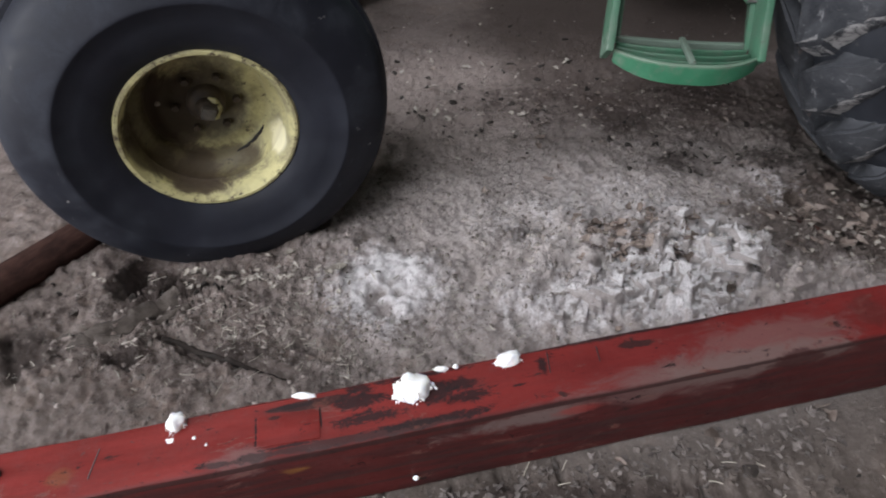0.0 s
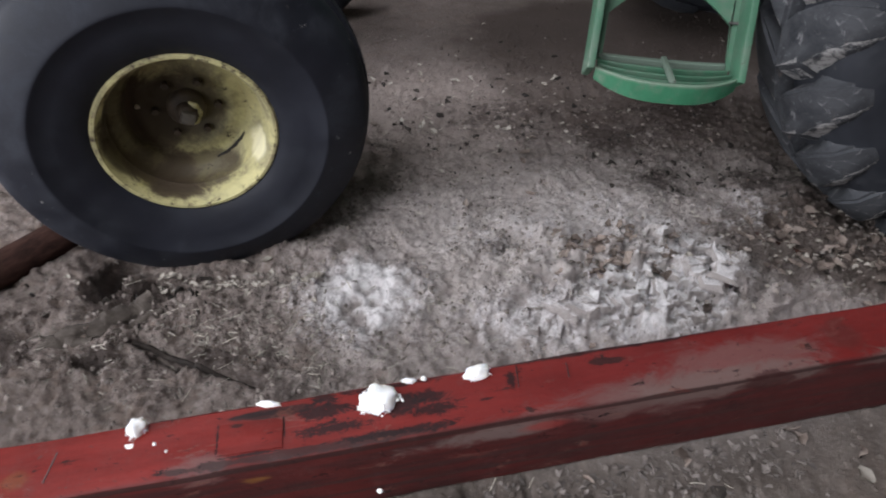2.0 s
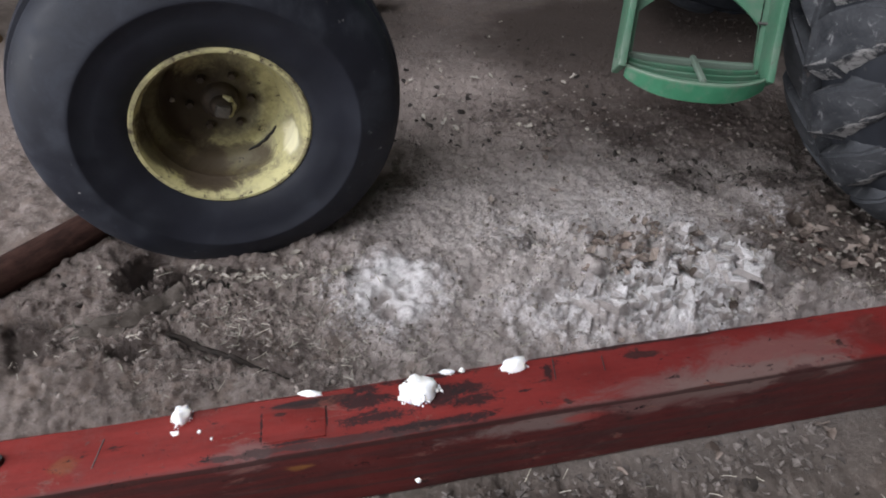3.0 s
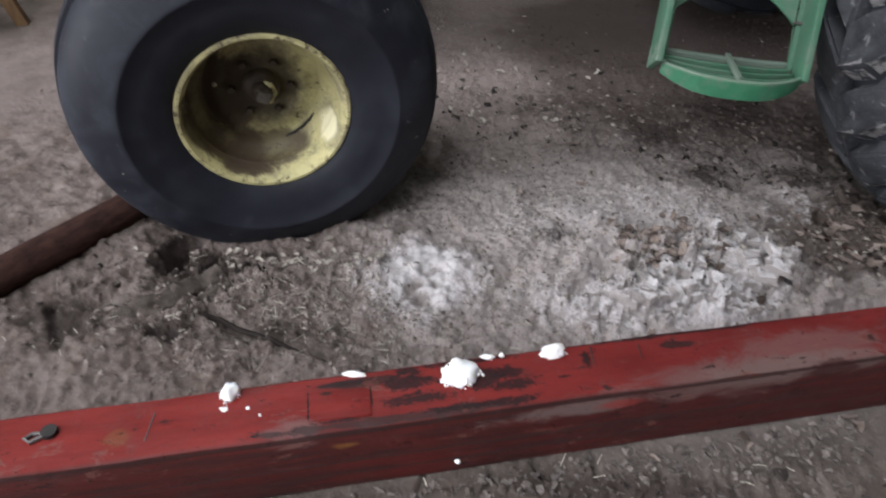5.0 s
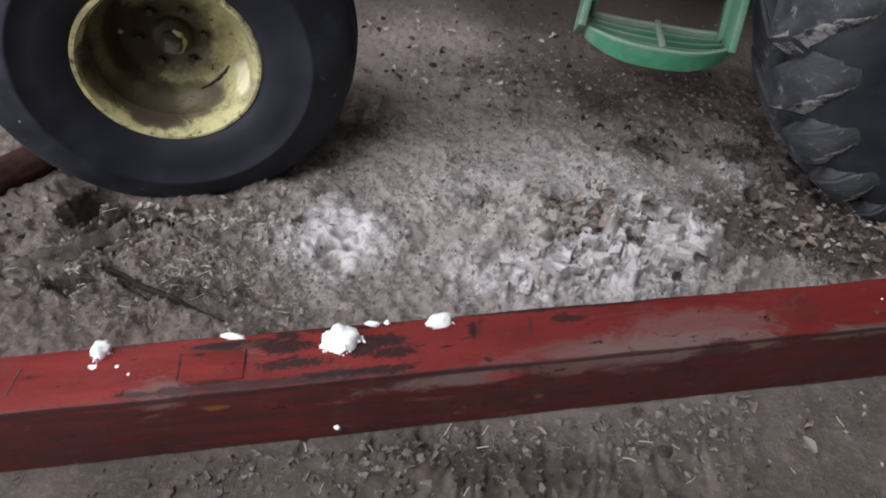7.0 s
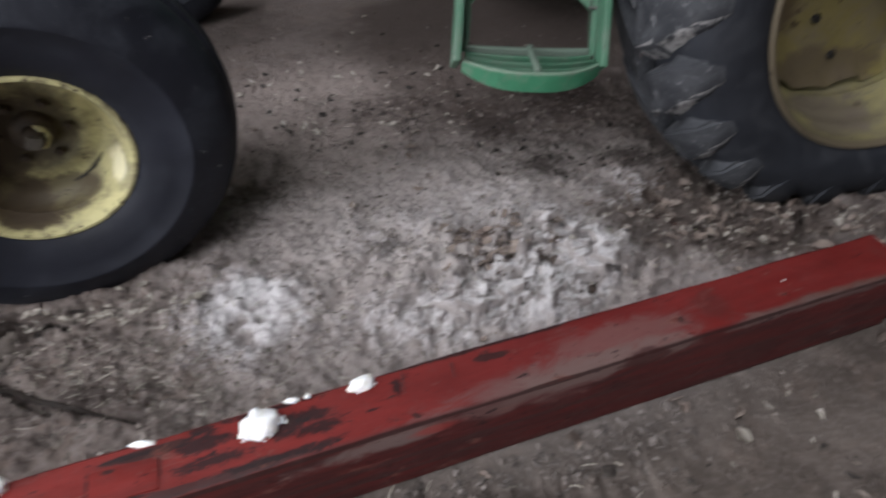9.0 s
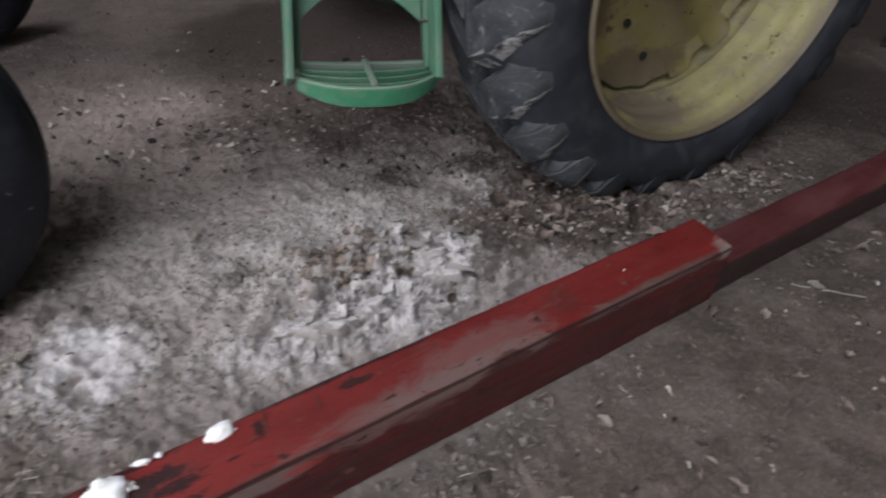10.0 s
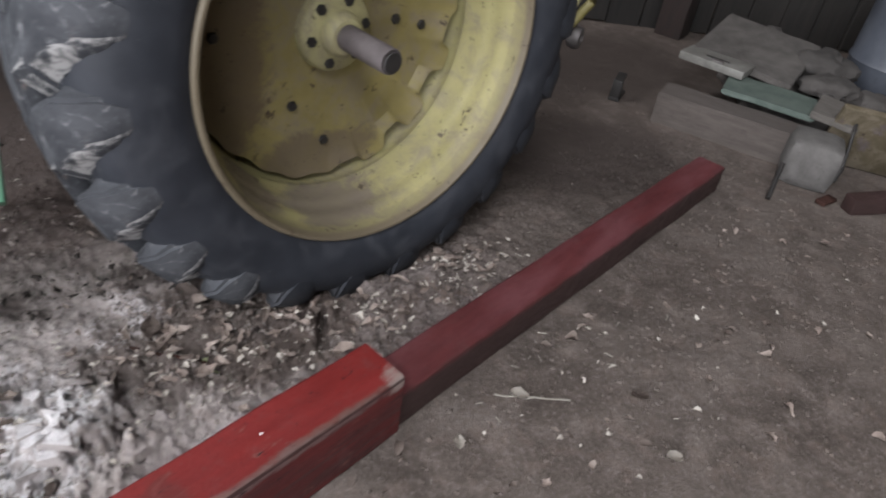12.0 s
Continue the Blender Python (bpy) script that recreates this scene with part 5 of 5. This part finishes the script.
for name, profile, material, label in (("body", [(0.0, 0.0), (0.20, 0.0), (0.22, 0.03), (0.22, 0.2), (0.228, 0.22), (0.22, 0.24), (0.22, 0.5), (0.228, 0.52), (0.22, 0.54), (0.22, 0.71), (0.0, 0.71)], DRUM, ""),
                                       ("lid", [(0.0, 0.712), (0.224, 0.712), (0.228, 0.72), (0.226, 0.745), (0.20, 0.752), (0.195, 0.742), (0.0, 0.742)], DRUM, "pale round drum lid"),
                                       ("clamp_ring", [(0.229, 0.705), (0.236, 0.71), (0.236, 0.728), (0.229, 0.733)], STEEL, "grey metal clamp ring")):
    bm = lathe(profile, 40, name == "clamp_ring")
    bmesh.ops.rotate(bm, verts=bm.verts, matrix=stand_up)
    part(name, bm, material, drum, label, 40)
drum.matrix_world = pose(4.50, 1.56, 0.0)
# hitch arm and black fitting hanging behind the rear wheel
def by_world(pts):
    return [TR @ Vector(p) for p in pts]


part("hitch_arm", tube(by_world([(1.75, 2.05, 0.56), (2.10, 1.95, 0.50), (2.40, 1.78, 0.47)]), 0.022, 12), STEEL, tractor, "grey steel lower hitch arm", 40)
part("hitch_eye", lathe([(0.014, -0.022), (0.034, -0.020), (0.040, 0.0), (0.034, 0.020), (0.014, 0.022)], 20, True), STEEL, tractor, "round hitch eye", 40).matrix_local = TR @ pose(2.415, 1.76, 0.465, 0, 0, 30)
part("lift_link", tube(by_world([(2.37, 1.76, 0.50), (2.44, 1.75, 0.58), (2.47, 1.75, 0.72), (2.40, 1.78, 0.98)]), 0.016, 10), YELLOW, tractor, "dull yellow lift link", 40)
part("check_chain", tube(by_world([(2.33, 1.74, 0.55), (2.36, 1.73, 0.63), (2.34, 1.74, 0.78)]), 0.018, 10), PALE_YELLOW, tractor, "pale worn check link", 40)
part("lift_arm", tube(by_world([(1.60, 2.05, 1.02), (2.42, 1.80, 0.98)]), 0.03, 10), GREEN, tractor, smooth=40)
bm = box((0.13, 0.05, 0.018), Matrix.Translation((0, 0, 0.009)), 0.004)
box_into(bm, (0.022, 0.045, 0.085), Matrix.Translation((-0.05, 0, 0.055)), 0.004)
box_into(bm, (0.075, 0.04, 0.016), pose(-0.022, 0, 0.098, 0, -14, 0), 0.004)
bracket = tagged(link_mesh("iron_bracket", bm, BLACK, 40), "bent black iron bracket lying on the earth", "bracket")
put_down(bracket, 3.14, 2.10, 30)

# red and yellow machine parts lying beside the heap
ploughshare = tagged(new("plough_part"), "rusty yellow and red plough part on the earth", "plough")
ploughshare.matrix_world = pose(3.38, 1.06, 0, 0, 0, -30)
part("blade", box((0.40, 0.03, 0.30), pose(0.16, 0.20, 0.145, 24, 0, -25), 0.01), RUSTY_YELLOW, ploughshare, "rusty yellow curved blade", 40)
part("arm", box((0.5, 0.06, 0.07), pose(0.16, -0.06, 0.05, 0, -5, 6), 0.008), DARK_RED, ploughshare, "faded red steel arm", 40)
part("foot", box((0.09, 0.04, 0.016), pose(-0.14, -0.04, 0.012, 0, 0, 30), 0.006), RUST, ploughshare, "black foot plate", 40)

# invented near-black boards behind the heap, in place of the corner's darkness
partition = tagged(new("partition"), "invented near-black boards standing in for the dark corner", "partition")
partition.matrix_world = pose(4.72, 2.42, 0, 0, 0, -33)
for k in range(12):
    part("board", box((0.20, 0.03, 1.30 + 0.05 * math.sin(k * 2.3)), pose(-1.5 + 0.21 * k, 0.01 * math.sin(k * 5), 0.64, 0, 0, 0), 0.004), BACKDROP_DARK, partition)
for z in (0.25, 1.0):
    part("rail", box((2.6, 0.04, 0.10), Matrix.Translation((-0.33, 0.045, z)), 0.004), BACKDROP_DARK, partition)

# yellow-brown stand at the far side of the aisle
STAND_WOOD = plain_rough("stand_wood", (0.12, 0.065, 0.03), (0.24, 0.14, 0.06), 9, 0.8, 0.4, stretch=(8, 8, 1))
stand = tagged(new("stand"), "brown wooden stand with a yellow foot, standing on the earth", "stand")
stand.matrix_world = pose(-2.12, 2.62, 0, 0, 0, 20)
part("top", box((0.34, 0.26, 0.06), Matrix.Translation((-0.06, 0.04, 0.36)), 0.02), STAND_WOOD, stand, smooth=40)
part("leg", box((0.05, 0.05, 0.40), pose(0.09, -0.06, 0.18, 0, -12, 0), 0.008), STAND_WOOD, stand, smooth=40)
part("leg", box((0.05, 0.05, 0.38), pose(-0.16, -0.06, 0.17, 0, 8, 0), 0.008), STAND_WOOD, stand, smooth=40)
part("leg", box((0.05, 0.05, 0.38), pose(-0.05, 0.14, 0.17, 0, 0, 0), 0.008), STAND_WOOD, stand, smooth=40)
part("foot_plate", box((0.12, 0.05, 0.16), pose(-0.04, -0.12, 0.08, -12, 0, 0), 0.01), YELLOW, stand, "bright yellow painted foot plate", 40)


# ---- litter ----
def clear_of_things(x, y):
    """False under the wheels and under the beam."""
    c, sn = math.cos(radians(13.3)), math.sin(radians(13.3))
    dx, dy = x - 0.13, y - 0.727
    u, v = dx * c + dy * sn, -dx * sn + dy * c
    if math.hypot((x + 0.138) / 0.13, (y - 1.165) / 0.13) < 1 and rng.random() < 0.8:
        return False  # the powder lies over the litter here
    return not (-1.95 < u < 2.85 and abs(v) < 0.075)


def scatter(count, where, build):
    """Small pieces laid on the ground: where(k) gives x, y; build(k) gives vertices and faces about the origin."""
    pieces = []
    k = 0
    while len(pieces) < count and k < count * 4:
        x, y = where(k)
        k += 1
        if clear_of_things(x, y):
            pieces.append((x, y, *build(k)))
    heights = ground_height(np.array([p[0] for p in pieces]), np.array([p[1] for p in pieces]))
    return [([(x + a, y + b, z + c) for a, b, c in vs], fs) for (x, y, vs, fs), z in zip(pieces, heights.tolist())]


def scatter_stuff(name, count, where, build, material, label, smooth=None):
    """One joined object of small pieces."""
    verts, faces = [], []
    for vs, fs in scatter(count, where, build):
        base = len(verts)
        verts += vs
        faces += [tuple(base + i for i in f) for f in fs]
    me = bpy.data.meshes.new(name)
    me.from_pydata(verts, [], faces)
    me.materials.append(material)
    if smooth:
        me.polygons.foreach_set("use_smooth", [True] * len(me.polygons))
    return tagged(new(name, me), label, "litter", kind="stuff")


def straw_piece(length, width):
    def build(k):
        L, w = length * rng.uniform(0.4, 1.3), width * rng.uniform(0.6, 1.2)
        a, lift, bend = rng.uniform(0, 2 * math.pi), rng.uniform(-0.25, 0.25), rng.uniform(-0.3, 0.3)
        vs = []
        for i in range(4):
            f = i / 3 - 0.5
            d = a + bend * f
            px, py, pz = L * f * math.cos(d), L * f * math.sin(d), 0.003 + abs(lift) * L * (f + 0.5) * 0.6
            nx, ny = -math.sin(d) * w, math.cos(d) * w
            vs += [(px + nx, py + ny, pz), (px, py, pz + w * 1.2), (px - nx, py - ny, pz)]
        fs = []
        for i in range(3):
            b = 3 * i
            fs += [(b, b + 1, b + 4, b + 3), (b + 1, b + 2, b + 5, b + 4)]
        return vs, fs
    return build


def clod_piece(size):
    unit = [(1, 0, 0), (0.31, 0.95, 0), (-0.81, 0.59, 0), (-0.81, -0.59, 0), (0.31, -0.95, 0)]

    def build(k):
        s = size * rng.uniform(0.35, 1.0) ** 1.5
        j = rng.uniform(0.65, 1.25, (5, 2))
        vs = [(x * s * a, y * s * a, -0.004) for (x, y, _), (a, _) in zip(unit, j)]
        vs += [(x * s * 0.72 * b, y * s * 0.72 * b, s * rng.uniform(0.3, 0.8)) for (x, y, _), (_, b) in zip(unit, j)]
        vs.append((rng.uniform(-0.2, 0.2) * s, rng.uniform(-0.2, 0.2) * s, s * rng.uniform(0.6, 1.0)))
        fs = [(i, (i + 1) % 5, 5 + (i + 1) % 5, 5 + i) for i in range(5)] + [(5 + i, 5 + (i + 1) % 5, 10) for i in range(5)]
        return vs, fs
    return build


def flake_piece(size):
    """A flat, torn crumb of soil."""
    def build(k):
        s, lean = size * rng.uniform(0.3, 1.0) ** 1.6, rng.uniform(-0.4, 0.4, 2)
        m = int(rng.integers(5, 8))
        ang = np.sort(rng.uniform(0, 2 * math.pi, m))
        rad = s * rng.uniform(0.45, 1.3, m) * (1 + 0.5 * np.cos(ang - rng.uniform(0, 6)))
        low = [(r * math.cos(a), r * math.sin(a), -0.004) for a, r in zip(ang, rad)]
        top = [(0.7 * x, 0.7 * y, s * rng.uniform(0.1, 0.5) + max(0.0, lean[0] * x + lean[1] * y)) for x, y, _ in low]
        return low + top, [(i, (i + 1) % m, m + (i + 1) % m, m + i) for i in range(m)] + [tuple(range(m, 2 * m))]
    return build


def leaf_piece(size):
    def build(k):
        L = size * rng.uniform(0.35, 1.25)
        w, a = L * rng.uniform(0.35, 0.85), rng.uniform(0, 2 * math.pi)
        curl, tilt, fold = rng.uniform(-1.4, 1.4), rng.uniform(-0.6, 0.6), rng.uniform(0.1, 1.1)
        vs = []
        for i, wf in enumerate((0.25, 0.9, 1.0, 0.6, 0.12)):
            f = i / 4 - 0.5
            for s in (-1, 0, 1):
                px = L * (f + rng.uniform(-0.16, 0.16))
                py = w * (wf * s * rng.uniform(0.25, 1.5) * 0.5 + rng.uniform(-0.12, 0.12))
                pz = 0.004 + fold * w * 0.45 * abs(s) * wf + tilt * L * f * 0.5 + curl * L * f * f * 0.8 + abs(tilt) * L * 0.22 + rng.uniform(-0.06, 0.06) * L
                vs.append((px * math.cos(a) - py * math.sin(a), px * math.sin(a) + py * math.cos(a), max(pz, 0.001)))
        fs = []
        for i in range(4):
            b = 3 * i
            fs += [(b, b + 1, b + 4, b + 3), (b + 1, b + 2, b + 5, b + 4)]
        return vs, fs
    return build


def wide(k):
    return rng.uniform(-1.6, 3.2), rng.uniform(0.15, 3.6)


def blob(*spots):
    """Places drawn round several spots (x, y, spread x, spread y)."""
    def where(k):
        x, y, sx, sy = spots[rng.integers(len(spots))]
        return x + rng.normal() * sx, y + rng.normal() * sy
    return where


scatter_stuff("earth_clods", 9000, wide, clod_piece(0.0075), EARTH, "loose crumbs of grey-brown earth")
scatter_stuff("earth_lumps", 1500, blob((-0.5, 1.1, 0.35, 0.1), (0.2, 1.15, 0.5, 0.2), (0.6, 1.25, 0.25, 0.15), (0.9, 1.5, 0.35, 0.25), (1.3, 1.25, 0.4, 0.08), (0.5, 2.1, 0.6, 0.35), (0.4, 0.6, 0.4, 0.08)), clod_piece(0.013), EARTH, "loose lumps of dry earth")
scatter_stuff("straw", 620, blob((-0.4, 1.0, 0.35, 0.14), (-0.3, 1.0, 0.3, 0.10), (0.1, 1.1, 0.5, 0.2), (0.3, 1.7, 0.7, 0.4), (1.3, 1.2, 0.7, 0.3)), straw_piece(0.020, 0.0011), STRAW, "short broken pieces of pale straw")
scatter_stuff("long_straw", 110, blob((-0.4, 1.02, 0.35, 0.11), (-0.45, 0.98, 0.35, 0.10), (-0.2, 1.0, 0.25, 0.08), (-0.5, 1.1, 0.2, 0.06), (0.1, 1.35, 0.5, 0.3), (0.1, 0.62, 0.4, 0.06)), straw_piece(0.032, 0.0010), PALE_STRAW, "long pale stalks of straw on the earth")
scatter_stuff("leaf_litter", 260, blob((0.50, 1.30, 0.08, 0.05), (0.45, 1.27, 0.06, 0.04), (1.05, 1.38, 0.18, 0.08), (1.02, 1.34, 0.12, 0.06), (1.3, 1.27, 0.22, 0.05), (1.72, 1.36, 0.09, 0.05)), leaf_piece(0.040), LEAF, "brown and tan dry leaves lying in drifts")
scatter_stuff("chaff", 280, blob((-0.55, 1.17, 0.20, 0.02), (-0.27, 1.20, 0.06, 0.04), (1.05, 1.3, 0.25, 0.09), (1.5, 1.28, 0.25, 0.05), (1.75, 1.37, 0.07, 0.04), (0.2, 2.0, 0.6, 0.4), (1.6, 0.8, 0.5, 0.25)), leaf_piece(0.017), PALE_LEAF, "small pale husks and chips on the earth")


LITTER = plain_rough("trodden_litter", (0.28, 0.235, 0.21), (0.50, 0.44, 0.405), 40, 0.9, 0.3, pick="island")
scatter_stuff("soil_litter", 5200, blob((-0.45, 1.02, 0.30, 0.12), (-0.5, 1.0, 0.25, 0.1), (0.15, 1.25, 0.35, 0.2), (0.55, 1.25, 0.35, 0.18), (0.35, 1.6, 0.5, 0.25), (0.3, 2.0, 0.6, 0.3), (1.0, 1.35, 0.2, 0.12)), flake_piece(0.0085), LITTER, "trodden scraps of husk, leaf and soil", True)
scatter_stuff("pale_flakes", 150, blob((1.02, 1.27, 0.14, 0.05), (0.95, 1.36, 0.16, 0.09), (1.72, 1.36, 0.08, 0.04), (1.70, 1.36, 0.07, 0.04), (1.45, 1.29, 0.12, 0.03), (0.75, 1.22, 0.12, 0.08), (-0.55, 1.17, 0.16, 0.015)), leaf_piece(0.021), PALE_LEAF, "pale torn flakes of leaf and husk")
scatter_stuff("pale_scraps", 30, blob((-0.1, 2.35, 0.25, 0.15), (0.25, 2.15, 0.3, 0.15), (0.05, 1.95, 0.2, 0.12)), leaf_piece(0.032), PALE_LEAF, "pale scraps of leaf under the tractor")
# thick plates of crust trodden up under the pale powder
for vs, fs in scatter(290, blob((0.60, 1.17, 0.10, 0.05), (0.69, 1.24, 0.07, 0.06), (0.52, 1.12, 0.09, 0.03), (0.64, 1.30, 0.08, 0.05), (0.74, 1.19, 0.06, 0.04), (0.40, 1.07, 0.08, 0.03)), flake_piece(0.036)):
    me = bpy.data.meshes.new("crust_plate")
    me.from_pydata(vs, [], fs)
    me.materials.append(EARTH)
    new("crust_plate", me).parent = ground


def beside_beam(k):
    u, v = rng.uniform(-0.45, 0.62), -0.075 - abs(rng.normal()) * 0.065
    c, sn = math.cos(radians(13.3)), math.sin(radians(13.3))
    return 0.13 + u * c - v * sn, 0.727 + u * sn + v * c


CRUMB = plain_rough("aisle_crumbs", (0.17, 0.142, 0.130), (0.34, 0.298, 0.278), 40, 0.95, 0.4, pick="island")
scatter_stuff("beam_side_crumbs", 190, beside_beam, leaf_piece(0.016), CRUMB, "crumbled earth and leaf scraps along the beam")
scatter_stuff("beam_side_clods", 420, beside_beam, flake_piece(0.012), CRUMB, "flat crumbs of earth along the beam")
DARK_EARTH = plain_rough("dark_soil", (0.035, 0.028, 0.024), (0.085, 0.069, 0.06), 30, 0.95, 0.5, pick="island")
scatter_stuff("dark_clods", 330, blob((0.15, 2.1, 0.4, 0.2), (0.15, 2.0, 0.4, 0.25), (0.1, 2.2, 0.4, 0.25), (0.75, 1.72, 0.12, 0.06), (0.95, 1.66, 0.08, 0.05), (0.5, 0.6, 0.35, 0.03), (-0.65, 1.1, 0.15, 0.05), (0.2, 1.9, 0.3, 0.1)), flake_piece(0.017), DARK_EARTH, "dark clods of soil")
scatter_stuff("floor_chips", 150, blob((0.1, 2.1, 0.4, 0.2), (0.4, 1.75, 0.4, 0.15), (1.3, 0.75, 0.5, 0.2), (1.9, 0.75, 0.5, 0.25), (0.7, 0.55, 0.4, 0.12), (2.4, 0.9, 0.4, 0.25)), leaf_piece(0.030), LEAF, "tan chips and leaf scraps on the trodden floor", True)
scatter_stuff("floor_crumbs", 150, blob((1.3, 0.75, 0.5, 0.2), (1.9, 0.75, 0.5, 0.25), (0.7, 0.55, 0.4, 0.12), (2.4, 0.9, 0.4, 0.25), (0.2, 0.5, 0.4, 0.08)), flake_piece(0.012), EARTH, "small crumbs on the trodden floor")


def single_leaf(x, y, size, material, label, seed, turn):
    """One larger dry leaf with a raised midrib and curled edge."""
    bm = bmesh.new()
    rows = []
    for i in range(9):
        f = i / 8
        w = size * 0.36 * math.sin(math.pi * min(0.98, f * 0.92 + 0.06)) ** 0.8
        row = []
        for s in (-1, -0.5, 0, 0.5, 1):
            wob = 1 + 0.25 * noise.noise(Vector((f * 7, s * 2, seed)))
            z = 0.004 + 0.18 * size * s * s * (0.4 + f) + 0.12 * size * noise.noise(Vector((f * 3, s, seed + 4)))
            row.append(bm.verts.new((size * (f - 0.5), w * s * wob, max(z, 0.003))))
        rows.append(row)
    for a, b in zip(rows, rows[1:]):
        for i in range(4):
            bm.faces.new((a[i], a[i + 1], b[i + 1], b[i]))
    bmesh.ops.solidify(bm, geom=bm.faces[:], thickness=0.0012)
    ob = tagged(link_mesh("dry_leaf", bm, material, 60), label, "leaf", "single leaves on the earth")
    return put_down(ob, x, y, turn)


single_leaf(1.022, 1.300, 0.075, GREEN_LEAF, "yellow-green leaf on the earth by the beam", 3, 160)
single_leaf(0.672, 1.115, 0.030, LEAF, "small round tan leaf beside the red beam", 5, 40)
single_leaf(0.445, 1.268, 0.04, PALE_LEAF, "pale curled dry leaf among brown leaves", 7, 110)
single_leaf(-0.405, 1.263, 0.028, PALE_LEAF, "white curled husk beside the front tyre", 9, 20)
single_leaf(-0.675, 1.195, 0.030, PALE_LEAF, "white curled husk beside the front tyre", 11, 80)
single_leaf(-0.27, 1.20, 0.045, PALE_LEAF, "torn pale dry leaf on the earth", 13, 20)
single_leaf(1.40, 0.855, 0.032, PALE_LEAF, "crumpled white scrap of leaf on the earth", 15, 60)
single_leaf(1.86, 0.76, 0.045, LEAF, "flat tan chip on the earth", 17, 150)
single_leaf(1.80, 0.60, 0.040, PALE_LEAF, "pale curled chip on the earth", 19, 150)
single_leaf(1.12, 1.26, 0.035, PALE_LEAF, "pale dry leaf beside the rear tyre", 21, 10)
single_leaf(0.86, 0.70, 0.035, PALE_LEAF, "pale dry scrap on the earth", 23, 120)
single_leaf(1.60, 0.90, 0.045, PALE_LEAF, "pale dry leaf with a long stalk", 25, 140)
single_leaf(0.50, 0.57, 0.045, LEAF, "crushed tan leaf on the earth", 27, 20)
single_leaf(0.93, 1.45, 0.06, LEAF, "broad grey-brown leaf by the rear tyre", 29, 70)
